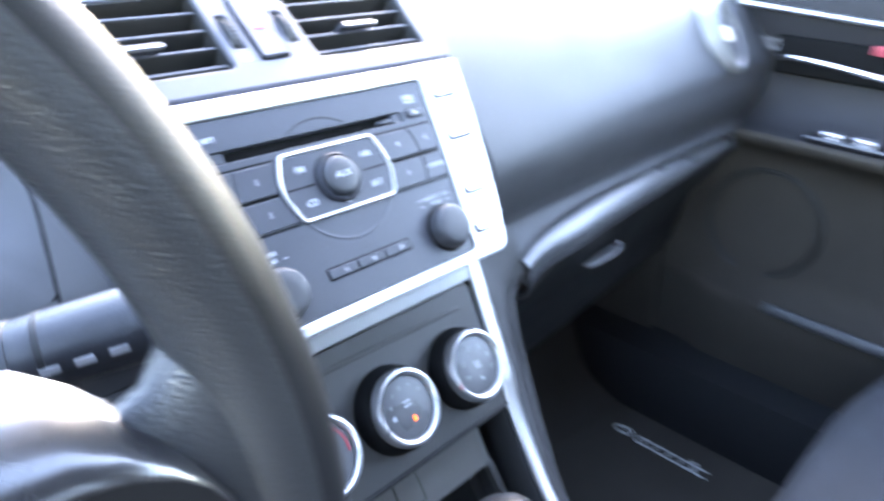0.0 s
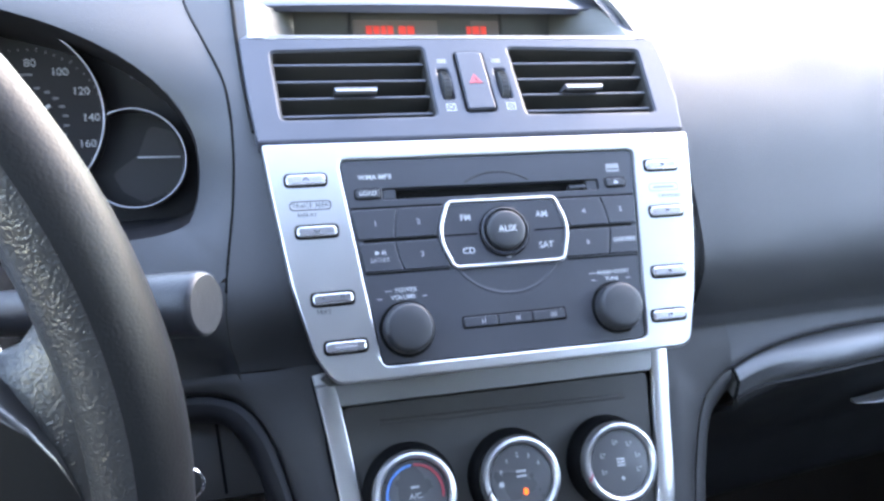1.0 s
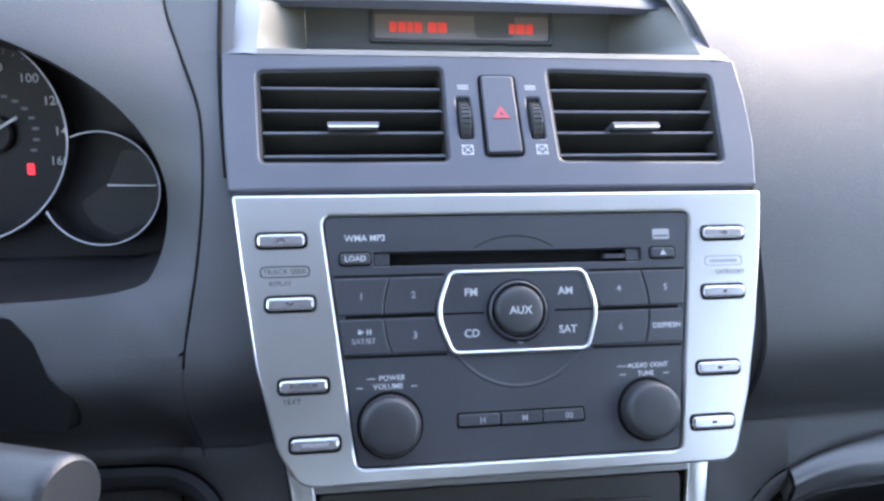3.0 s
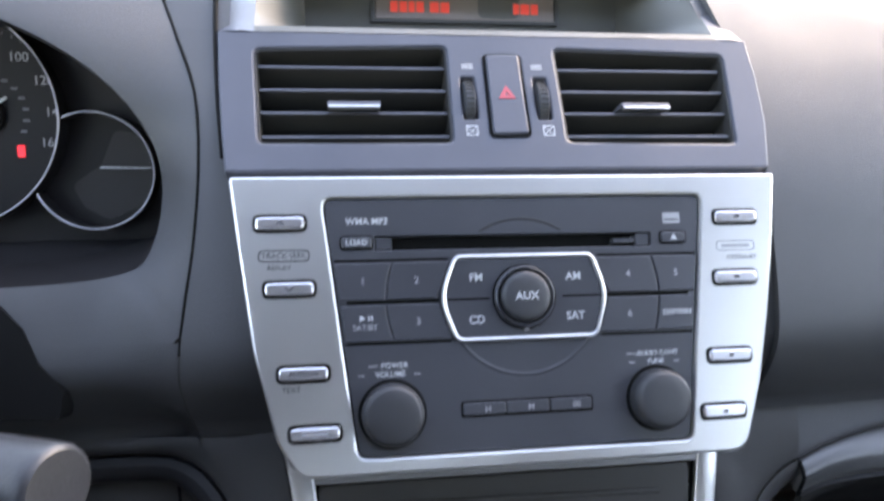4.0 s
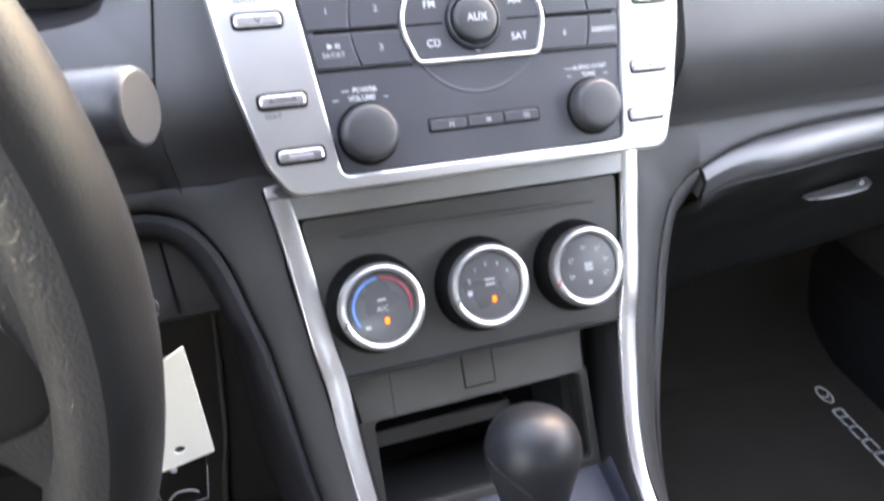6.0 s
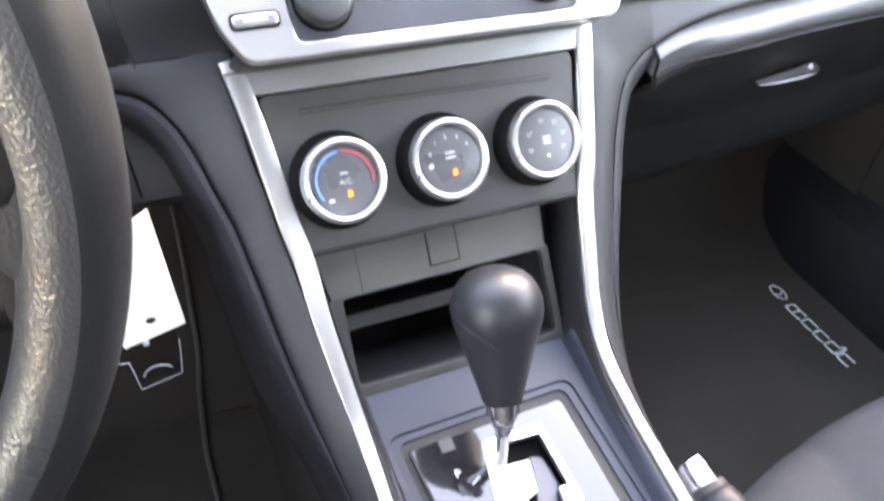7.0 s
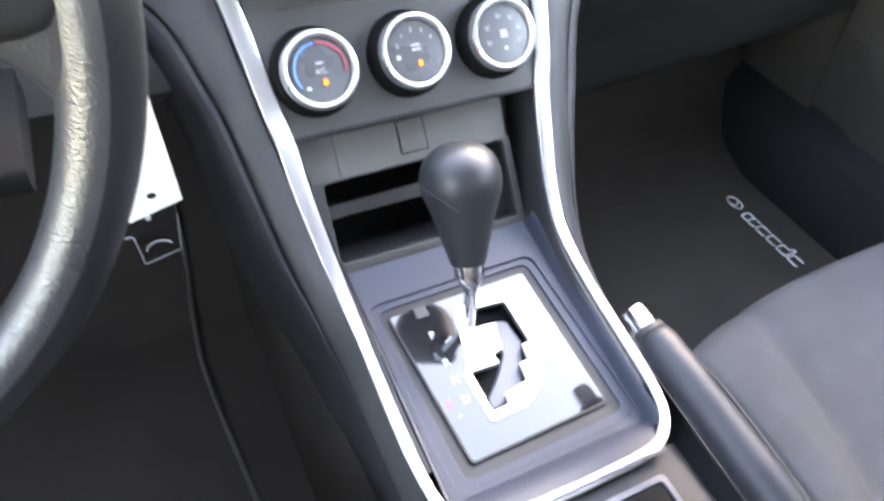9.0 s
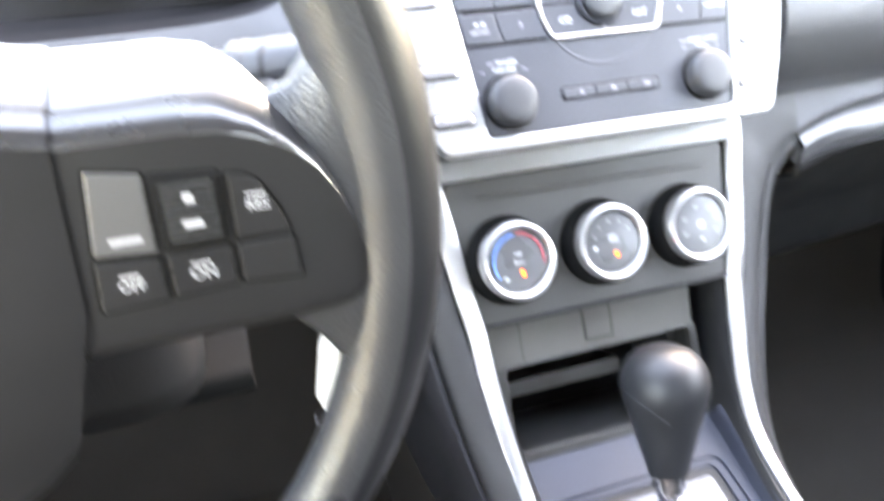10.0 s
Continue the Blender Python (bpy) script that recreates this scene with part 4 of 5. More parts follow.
cubby = thing("storage_cubby", "open black storage tray below the climate controls", "storage tray", STACK)
OPEN = rounded([(-75, -204), (63, -204), (65, -262), (-75, -260)], 4)
part("mouth", slab([rounded([(-84, -202), (69, -202), (71, -270), (-80, -270)], 3), OPEN], 58, 64, 1.0), M_CLIM, cubby)
# roof and back near-black, floor and sides lighter: inner shade in the colour
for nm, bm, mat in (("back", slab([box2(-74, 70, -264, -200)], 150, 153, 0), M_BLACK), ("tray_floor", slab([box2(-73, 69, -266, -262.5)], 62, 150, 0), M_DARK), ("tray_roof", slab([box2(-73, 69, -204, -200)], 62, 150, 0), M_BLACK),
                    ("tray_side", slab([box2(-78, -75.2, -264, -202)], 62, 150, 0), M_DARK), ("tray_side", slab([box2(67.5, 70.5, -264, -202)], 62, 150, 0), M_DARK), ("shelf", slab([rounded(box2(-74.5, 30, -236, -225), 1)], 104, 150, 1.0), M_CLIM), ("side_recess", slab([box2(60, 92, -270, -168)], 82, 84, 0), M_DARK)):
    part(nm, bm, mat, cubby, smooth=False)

deck = thing("console_deck", "satin blue-grey console deck around the gear selector", "console deck", DECK)
FL = TURN_FLAT


def flat(loops, top, bottom, bevel=0.6):
    """A plate lying in the deck's plane: outlines in x and y (forward), heights over the deck."""
    bm = slab(loops, -top, -bottom, bevel)
    bm.transform(FL)
    return bm


DK = rounded([(-74, 42), (67.5, 42), (67, -20), (68.5, -125), (56, -141), (-62, -141), (-76, -127), (-75, -20)], [2, 2, 10, 18, 12, 12, 18, 10])
PL = rounded([(-61, 1.5), (45.5, 2.5), (50, -107.5), (-51.5, -110.5)], 4.5)
R1 = rounded([(-71, 11.5), (56, 12.5), (64.5, -122), (-67, -124)], 9)
R2 = rounded([(-65.5, 6.5), (50.5, 7.5), (57, -115), (-59, -118)], 7)
part("deck_plate", flat([DK, R1], 2.5, -6, 0.8), M_DECK, deck)
part("step", flat([inset(R1 if area2(R1) > 0 else R1[::-1], -1).tolist(), R2], 0.6, -6, 0.8), M_DECK, deck)
part("step", flat([inset(R2 if area2(R2) > 0 else R2[::-1], -1).tolist(), PL], -1.0, -8, 0.6), M_DARK, deck)
back = rounded([(-66, -120), (66, -120), (60, -148), (-60, -148)], 8)
part("rear_slope", loft([[(x, y, z) for x, y, z in row] for row in ([(-0.066, -0.127, 0.0024), (0.064, -0.127, 0.0024)], [(-0.072, -0.132, 0.0075), (0.065, -0.132, 0.0075)], [(-0.071, -0.139, 0.012), (0.062, -0.139, 0.012)], [(-0.068, -0.151, 0.0148), (0.060, -0.151, 0.0148)])], closed=False), M_DECK, deck)
# side slopes of the well up to the strip
for s in (-1, 1):
    part("side_slope", loft([[(s * a * MM, 0.04, z * MM), (s * (a - 1) * MM, -0.02, z * MM), (s * (a - 1.5) * MM, -0.125, z * MM), (s * (a - 5) * MM, -0.136, z * MM)] for a, z in ((66 if s > 0 else 73.5, 1.5), (67 if s > 0 else 74.5, 5), (68.5 if s > 0 else 76, 9.5), (70 if s > 0 else 77.5, 13.5), (71.5 if s > 0 else 79.5, 14.5))], closed=False), M_DECK, deck)

gate = thing("selector_plate", "glossy black gear selector plate with a silver stepped gate", "gear selector", DECK)
GATE = rounded([(-16.5, -8.5), (23.8, -8.5), (27.5, -60), (12, -82), (-1, -90), (-28.5, -92), (-31, -57), (-24.5, -47)], [3, 4, 8, 6, 6, 4, 3, 3])
GSLOT = rounded([(-10.5, -13.5), (20, -16), (22, -50), (15.5, -50), (14.5, -61.5), (7.5, -61.5), (6.5, -74), (-11.5, -77.5), (-12.5, -84.5), (-24, -85), (-25.5, -56), (-4.5, -57), (-5.5, -50), (2.3, -48), (6.3, -28.5), (-8.5, -27.5)], 1.4, 3)
plate = part("plate", flat([PL, GSLOT], 1.0, -4, 0.7), M_GLOSS, gate, "mirror-glossy black plate")
part("gate_frame", flat([GATE, GSLOT], 2.0, -3, 0.6), M_SILVER, gate, "bright silver stepped gate")
part("slot_floor", flat([rounded(box2(-30, 27, -90, -12), 3)], -9, -11, 0), M_BLACK, gate, smooth=False)
# black ring added for the dark reflection along the plate's bevel
part("plate_edge", flat([inset(PL if area2(PL) > 0 else PL[::-1], -0.4).tolist(), inset(PL if area2(PL) > 0 else PL[::-1], 1.6).tolist()], 1.25, -3, 0.5), M_DARK, gate, "plate bevel with its dark reflection in the colour")
# pale shape in the slot that stands for the sky's sheen on the boot
part("slider", flat([rounded([(9, -24), (18, -28), (20, -46), (13, -60), (5, -74), (-12, -82), (-23, -84), (-21, -74), (-8, -62), (2, -50), (8, -32)], 3)], -4.5, -9, 1.5), M_PANEL, gate, "pale sheen shape on the gate boot")
cover = part("lock_cover", flat([rounded(box2(-42, -33, -7.5, 1.0), 0.8)], 1.25, 0, 0.2), M_RUBBER, gate)
part("cover_slit", flat([box2(-45.5, -42.4, -7.5, 1.0)], 1.12, 0.5, 0), M_BLACK, gate, smooth=False)
for word, x, y in (("P", -38, -22.3), ("R", -37.3, -43.8), ("N", -37, -56.8), ("D", -36.7, -71.5)):
    print_text("gear_letter", word, x, y, 5.2, M_WHITE, gate, -1.15, m=FL, bold=0.12)
part("gear_mark", flat([[(-32, -31), (-26, -28.4), (-26, -27.2), (-32, -29.8)]], 1.15, 0.9, 0), M_WHITE, gate, smooth=False)
part("gear_lamp", flat([rounded(box2(-50, -46.5, -73, -68), 1)], 1.12, 0.9, 0), M_REDPRINT, gate, smooth=False)
part("gear_mark", flat([circle2(-44.5, -80, 1.2, 12)], 1.12, 0.9, 0), M_GREY, gate, smooth=False)

# gear lever
lever = thing("gear_lever", "black leather gear knob on a chrome shaft in park", "gear lever", look((-0.0165, -0.1755, 0.344), (-0.0085, -0.1330, 0.4070)) @ pose(0, 0, 0, 180, 0, 0))
part("knob", turned([(0.5, 6), (10.4, 6), (11.2, 7.5), (12.3, 12), (14.0, 18), (15.8, 24), (17.7, 31), (19.8, 38), (22.2, 45), (24.2, 51.5), (25.0, 57), (24.7, 63), (23.0, 68.5), (19.8, 73.5), (15.2, 77.6), (8.6, 80.4), (0.5, 81.3)], 48, "z"), M_KNOB, lever)
part("collar", turned([(4.0, -13), (4.6, -11), (6.6, -7), (8.0, -2), (8.8, 6)], 32, "z"), M_CHROME, lever, "chrome collar")
for a in range(0, 360, 60):
    part("collar_flute", slab([rounded(box2(-1, 1, 0, 8), 0.9)], -1.0, 1.0, 0.3), M_DARK, lever, m=pose(0.0082 * cos(radians(a + 45)), 0.0082 * sin(radians(a + 45)), -0.002, 0, 0, a + 135))
part("knob_seam", tube(smooth_path([(rr * MM * cos(radians(aa)), rr * MM * sin(radians(aa)), zz * MM) for aa, rr, zz in ((160, 25.0, 60), (190, 25.1, 57), (215, 24.9, 52.5), (235, 23.0, 46.5), (250, 21.2, 41.5))], 4), 0.0005, n=6), M_KNOB, lever)
part("shaft", tube([lever.matrix_world.inverted() @ Vector(p) for p in ((-0.0085, -0.1745, 0.276), (-0.0110, -0.1750, 0.300), (-0.0138, -0.1756, 0.324), (-0.0160, -0.1760, 0.341))], [0.0040, 0.0040, 0.0042, 0.0060], n=20), M_CHROME, lever, "bright chrome shaft")

# handbrake
A, B = Vector((0.0668, -0.2425, 0.3365)), Vector((0.0790, -0.400, 0.3085))
brake = thing("handbrake_lever", "black grip handbrake lever with a chrome release button", "handbrake")
hp = [A.lerp(B, k) for k in (0.075, 0.085, 0.12, 0.3, 0.6, 0.9, 0.92, 0.95, 1.3)]
part("grip", tube(hp, [0.0085, 0.0105, 0.0118, 0.0125, 0.0128, 0.0130, 0.0118, 0.0130, 0.0135], [0.009, 0.011, 0.0128, 0.0138, 0.0142, 0.0146, 0.013, 0.0146, 0.015], n=24), M_GRIP, brake)
part("button", tube([A.lerp(B, k) for k in (-0.045, -0.04, -0.02, 0.08)], [0.0045, 0.0066, 0.0074, 0.0076], n=24), M_CHROME, brake, "chrome release button")
part("bezel", tube([A.lerp(B, k) for k in (0.045, 0.05, 0.075, 0.08)], [0.0082, 0.0095, 0.0102, 0.0095], n=24), M_DARK, brake)
part("boot", tube([B + Vector((0, -0.02, -0.005)), B + Vector((0, -0.03, -0.02)), B + Vector((0, -0.05, -0.06))], [0.018, 0.024, 0.034], n=20), M_DARK, brake)
part("console_rear", loft([[(x, y, z) for x, z in rounded([(-0.079, 0.02), (-0.081, 0.255), (-0.072, 0.275), (0.072, 0.275), (0.081, 0.255), (0.079, 0.02)], [0, 0.02, 0.012, 0.012, 0.02, 0], 4)] for y in (-0.2985, -0.305, -0.70)]), M_DASH2, console)
part("brake_base", loft([[(x, y, z) for x, z in rounded([(0.070, 0.10), (0.070, 0.262), (0.118, 0.262), (0.124, 0.10)], [0, 0.008, 0.012, 0], 4)] for y in (-0.21, -0.215, -0.70)]), M_DASH2, console)
pocket = thing("console_pocket", "small dark rectangular recess in the console top", "recess", pose(0.02, -0.335, 0.2735))
part("rim", slab([rounded(box2(-32, 32, -22, 22), 4), rounded(box2(-28, 28, -18, 18), 3)], -3, 1, 0.6), M_PANEL, pocket, m=FL)
part("well", slab([rounded(box2(-28.5, 28.5, -18.5, 18.5), 3)], -1.7, 1, 0), M_BLACK, pocket, m=FL)

# ---------------------------------------------------------------- glove box
glove = thing("glove_box", "dark grey glove box lid with a silver pull handle", "glove box")
rows = []
for x in [0.1695] + xs_list[2:-1]:
    k = max(0.0, min(1.0, (x - 0.17) / 0.48))
    zl = lip_height(x)
    head = [on_stack(y + 16 * k, zl + z) for y, z in ((70, -2.6), (56, -2.8), (50.5, -3.6), (47.8, -7), (48.5, -12))]
    top = head[-1]
    full = max(0.0, min(1.0, (x - 0.1695) / 0.09))
    full = 0.08 + 0.92 * full * full * (3 - 2 * full)
    foot = [((top[0] + (0.0037 + y) * full if y < 0 else y) + 0.02 * k * (1 if y >= 0 else 0.4), (0.396 + (z - 0.396) * (top[1] - 0.396 - 0.01 * k) / 0.0664 if z > 0.396 else z) + 0.01 * k) for y, z in ((-0.0105, 0.4640), (-0.0165, 0.4575), (-0.0182, 0.4510), (-0.0155, 0.4455), (-0.0085, 0.4350), (0.0005, 0.4160), (0.0185, 0.3800), (0.038, 0.340), (0.046, 0.300), (0.058, 0.262), (0.10, 0.245))]
    rows.append([(x, y + 0.012 * k, z) for y, z in fine_profile(head[:3] + foot)])
# lip lightened for the highlight on its upward face, lower lid darkened for shade
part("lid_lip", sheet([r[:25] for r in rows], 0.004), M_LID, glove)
part("lid_gap", tube([Vector(p) + Vector((-0.0005, -0.0006, 0.0004)) for p in rows[0][4:25]], 0.0012, n=6), M_BLACK, glove)
part("lid", sheet([[(x, y + 0.0015, z) for x, y, z in r[24:]] for r in rows], 0.004), M_DARK, glove, "lower lid, black for its shade")
part("lid_end", loft([rows[0][:25], [(x, y + 0.03, z) for x, y, z in rows[0][:25]]], closed=False), M_DASH, glove)
grip = part("handle", loft([[(x, y - h, z), (x, y - h, z + h * 1.6), (x, y + 0.004, z + h * 2.2), (x, y + 0.004, z - 0.001)] for x, y, z, h in ((0.314, 0.0145, 0.3845, 0.0008), (0.332, 0.0130, 0.3858, 0.0020), (0.355, 0.0125, 0.3872, 0.0028), (0.376, 0.0135, 0.3885, 0.0030), (0.379, 0.0145, 0.3890, 0.0020))]), M_LID, glove, "dark pull handle")
part("handle_edge", tube([(0.316, 0.0136, 0.3845), (0.332, 0.0108, 0.3856), (0.355, 0.0095, 0.3870), (0.374, 0.0104, 0.3883)], [0.0004, 0.0010, 0.0012, 0.0006], n=8), M_HANDLE, grip, "bright silver lower edge")
part("lock", turned([(2.6, 4), (2.6, -1), (0.1, -1.3)], 16), M_PILL, glove, "small round lock", m=pose(0.358, 0.007, 0.3985, -30))
# knee panel below the driver's shelf
rows = []
for i in range(9):
    x = -0.135 - 0.56 * i / 8
    rows.append([(x, *on_stack(y, z)) for y, z in ((100, -62), (80, -64), (77, -67), (77, -90), (78, -112), (84, -124), (110, -128))])
part("knee_panel", sheet(rows, 0.004), M_SKIRT, dashboard)
part("panel_gap", slab([[(-177, -66), (-175.6, -66), (-170.6, -121), (-172.4, -121)]], 76.2, 78, 0), M_BLACK, dashboard, smooth=False, m=STACK)

# ---------------------------------------------------------------- steering wheel
WC, WT = (-0.3655, -0.192, 0.5795), 12
wheel = thing("steering_wheel", "black leather-wrapped steering wheel with thumb controls", "steering wheel", pose(*WC, -WT, 0, 0))
RR = 0.188

def rim_at(a, turn, grow=0.0):
    """A point on the rim's surface: a round the wheel, turn round the section from its outer edge over the front."""
    near = max(0.0, 1 - abs(((a - radians(8) + pi) % (2 * pi)) - pi) / radians(34)) + max(0.0, 1 - abs(((a - radians(172) + pi) % (2 * pi)) - pi) / radians(34))
    rad = RR + (0.0135 + 0.0012 * near + grow) * cos(turn)
    return (rad * cos(a), -(0.0124 + 0.0018 * near + grow) * sin(turn), rad * sin(a))


PART_LINE = radians(84)
for name, mat, t0, t1, label in (("rim_outer", M_SMOOTH, PART_LINE - pi, PART_LINE, "smooth black leather outer half of the rim"), ("rim_inner", M_LEATHER, PART_LINE, PART_LINE + pi, "pebbled black leather inner half of the rim")):
    turns = [t0 + (t1 - t0) * k / 14 for k in range(15)]
    part(name, loft([[rim_at(2 * pi * i / 120, t, -0.0002 if k in (0, 14) else 0.0) for k, t in enumerate(turns)][::-1] for i in range(120)], closed=False, loop=True), mat, wheel, label)
# section of the shoulders' roll: a quick turn, then a steep slope away
ROLL = [(0.09, 0.015), (0.2, 0.07), (0.31, 0.17), (0.44, 0.34), (0.57, 0.55), (0.70, 0.79), (0.83, 1.06), (0.93, 1.32), (0.98, 1.55)]
# right and left spokes: silver-topped arms with black control pads
for s in (1, -1):
    def sp(pts):
        return [(s * x, z) for x, z in pts]
    rows = []
    for x, lo, hi, d in ((86, -25, 40, 5), (120, -23, 38, 5), (142, -25, 36, 6.5), (154, -30, 35.5, 8.5), (163, -40, 39, 10), (170, -52, 48, 11), (176, -64, 62, 11.5), (183, -80, 80, 11.5)):
        row = []
        for q in range(28):
            a = 2 * pi * q / 28
            cc, ss = cos(a), sin(a)
            row.append((s * x * MM, 0.002 - d * MM * abs(cc) ** 0.8 * (1 if cc > 0 else -1), ((lo + hi) / 2 + (hi - lo) / 2 * abs(ss) ** 0.75 * (1 if ss > 0 else -1)) * MM))
        rows.append(row[::s])
    spoke = part("spoke", loft(rows), M_LEATHER, wheel, "grained spoke blending into the rim")
    # the control pad: a flat face whose top rolls back into a broad smooth shoulder
    edge = [(101, 32, 18), (110, 32, 18), (122, 32, 18), (134, 32, 18), (144, 31.2, 17), (152, 28.8, 14), (160, 24.2, 10), (166, 18.5, 7), (171, 10.5, 5), (174.5, 2, 4.5), (177, -7, 4.5), (178.4, -13, 4)]
    rows = []
    for k, (x, hi, r) in enumerate(edge):
        lo = -22.5 + 3.5 * max(0.0, (x - 168) / 10) ** 2
        lean = 0.062 * max(0.0, 1 - (x - 101) / 12)
        face = -13.0 + 3.5 * max(0.0, (x - 150) / 28) ** 2
        row = [(lo - 5, 4), (lo - 4.6, face + 9), (lo - 3.4, face + 4.5), (lo - 1.6, face + 1.4), (lo + 1, face + 0.2), (lo + 3, face)]
        row += [(lo + 3 + (hi - lo - 3) * f, face) for f in (0.3, 0.65, 1)]
        row += [(hi + r * u, face + r * v) for u, v in ROLL]
        rows.append([(s * (x + lean * (z + 10)) * MM, y * MM, z * MM) for z, y in row])
    end = [(s * (abs(v[0]) + 0.0012), v[1] + 0.004, -0.0145 + (v[2] + 0.0145) * 0.8) for v in rows[-1]]
    rows.append(end)
    pad = part("control_pad", loft([r[:9] for r in rows], closed=False), M_PAD, spoke, "satin black control pad")
    part("shoulder", loft([r[8:] for r in rows], closed=False), M_SHOULDER, pad, "smooth glossy shoulder of the pad")
    part("pad_seam", tube([(s * (v[0] * s + 0.0006), v[1] - 0.0001, v[2]) for v in rows[0]], 0.0010, 0.0006, n=6, up=(1, 0, 0)), M_BLACK, pad)
    names = (([(108.8, 4.2), (124.2, 2.8), (124.6, 24.2), (111.9, 26.5)], ""), ([(125.6, 3.4), (141.6, 3.0), (142.0, 22.2), (126.0, 23.4)], "drum"), ([(143.2, 3), (157.4, 2.9), (155.6, 9.5), (151.3, 18), (148, 20.4), (143.4, 21.2)], "RES"),
             ([(107.4, -11.3), (124.3, -10.5), (124.3, 1.8), (108.6, 3.2)], "OFF"), ([(125.6, -10.4), (141.8, -9.5), (141.8, 2.0), (125.6, 2.4)], "ON"), ([(143.0, -9.4), (158.7, -10.6), (157.8, 1.9), (143.0, 2.0)], ""))
    for corners, word in names:
        loop = rounded(sp(corners), 1.0)
        loop = loop if area2(loop) > 0 else loop[::-1]
        b = part("control_button", slab([inset(loop, 0.35).tolist()], -14.2 if word == "drum" else -13.7, -10, 0.5), M_BLACK if word == "drum" else M_KEY if corners[0][0] == 108.8 else M_PAD, wheel)
        part("button_gap", slab([inset(loop, -0.5).tolist()], -13.12, -10, 0.05), M_BLACK, b)
        cx, cz = sum(p[0] for p in sp(corners)) / len(corners), sum(p[1] for p in corners) / len(corners)
        if s > 0 and word in ("OFF", "ON", "RES"):
            print_text("button_label", word, cx, cz - 0.6, 2.9 if word == "ON" else 2.5, M_GREY, b, -13.85, bold=0.08)
            print_bar(cx - 2.4, cx + 2.4, cz + 1.8, cz + 2.6, M_GREY, b, -13.85)
        elif word == "drum":
            for q in range(9):
                part("drum_rib", block((cx - 6.2) * MM, (cx + 6.2) * MM, -0.0150, -0.0140, (cz - 7.4 + q * 1.75) * MM, (cz - 6.5 + q * 1.75) * MM, 0.0003), M_DARK, b)
            print_bar(cx - 1.2, cx + 1.2, cz + 2.5, cz + 5.0, M_GREY, b, -15.1)
            print_bar(cx - 2.4, cx + 2.4, cz - 4.0, cz - 2.2, M_GREY, b, -15.1)
        elif corners[0][0] < 109:
            print_bar(cx - 3.8, cx + 3.8, cz - 7.5, cz - 6.0, M_GREY, b, -13.85)
lower = rounded([(-30, -60), (30, -60), (26, -120), (34, -182), (-34, -182), (-26, -120)], 10)
part("lower_spoke", slab([lower], -4, 8, 3.0), M_SMOOTH, wheel)
rows = []
for x in (-104, -98, -88, -70, -46, -20, 0, 20, 46, 70, 88, 98, 104):
    k = 1 - (x / 108) ** 2
    lo, hi, face, r = -27 - 52 * max(0.0, k) ** 0.25, 32 + 12 * k, -13.5 - 9 * k, 18
    row = [(lo - 6, 4), (lo - 5, face + 10), (lo - 2, face + 4), (lo + 3, face + 1), (lo + 8, face), (0.5 * (lo + hi), face), (hi, face)]
    row += [(hi + r * u, face + r * v) for u, v in ROLL]
    rows.append([((x + x / 104 * (0.062 * (z + 10) + 0.36 * min(0, z + 24))) * MM, y * MM, z * MM) for z, y in row])
hubo = part("airbag_cover", loft([q[:7] for q in rows], closed=False), M_PAD, wheel, "smooth black hub cover")
part("shoulder", loft([q[6:] for q in rows], closed=False), M_SHOULDER, hubo, "smooth glossy shoulder of the hub")
part("hub_emblem", slab([circle2(0, 4, 20)], -25, -21, 1.5), M_CHROME, hubo, "plain chrome oval emblem")

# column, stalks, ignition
# flat black plate on the face; the opening's darkness is only its colour
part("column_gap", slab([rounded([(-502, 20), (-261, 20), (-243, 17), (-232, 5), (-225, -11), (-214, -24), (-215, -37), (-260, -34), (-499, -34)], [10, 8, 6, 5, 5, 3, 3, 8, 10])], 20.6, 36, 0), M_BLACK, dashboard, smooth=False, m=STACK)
column = thing("steering_column", "black plastic steering column shroud", "steering column")
rows = []
for y, zc, w, h in ((-0.150, 0.548, 0.060, 0.058), (-0.138, 0.549, 0.086, 0.070), (-0.06, 0.546, 0.096, 0.076), (0.03, 0.538, 0.098, 0.078), (0.07, 0.530, 0.098, 0.07)):
    rows.append([(-0.3655 + x, y, zc + z) for x, z in rounded([(-w, h * 0.2), (w, h * 0.2), (w * 1.02, -h * 0.4), (w * 0.6, -h), (-w * 0.6, -h), (-w * 1.02, -h * 0.4)], 0.02, 4)])
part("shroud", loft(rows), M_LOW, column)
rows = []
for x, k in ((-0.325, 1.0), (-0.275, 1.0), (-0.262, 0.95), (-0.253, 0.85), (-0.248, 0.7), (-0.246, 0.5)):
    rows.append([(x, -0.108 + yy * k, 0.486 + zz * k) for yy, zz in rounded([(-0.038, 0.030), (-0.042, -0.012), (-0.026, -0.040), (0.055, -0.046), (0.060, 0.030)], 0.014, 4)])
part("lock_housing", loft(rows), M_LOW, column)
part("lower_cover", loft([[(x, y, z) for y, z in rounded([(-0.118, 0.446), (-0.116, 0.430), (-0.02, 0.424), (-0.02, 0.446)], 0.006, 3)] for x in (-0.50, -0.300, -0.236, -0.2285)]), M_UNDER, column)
part("ignition_bezel", turned([(19, -2), (19, 6), (17, 9), (12, 9.5), (12, 3)], 32), M_DARK, column, m=pose(-0.2480, -0.112, 0.510, 0, 0, 70))
part("ignition_lock", turned([(11.8, 0), (11.8, 6), (0.2, 6.2)], 28), M_CHROME, column, "chrome ignition lock", m=pose(-0.2480, -0.112, 0.510, 0, 0, 70))
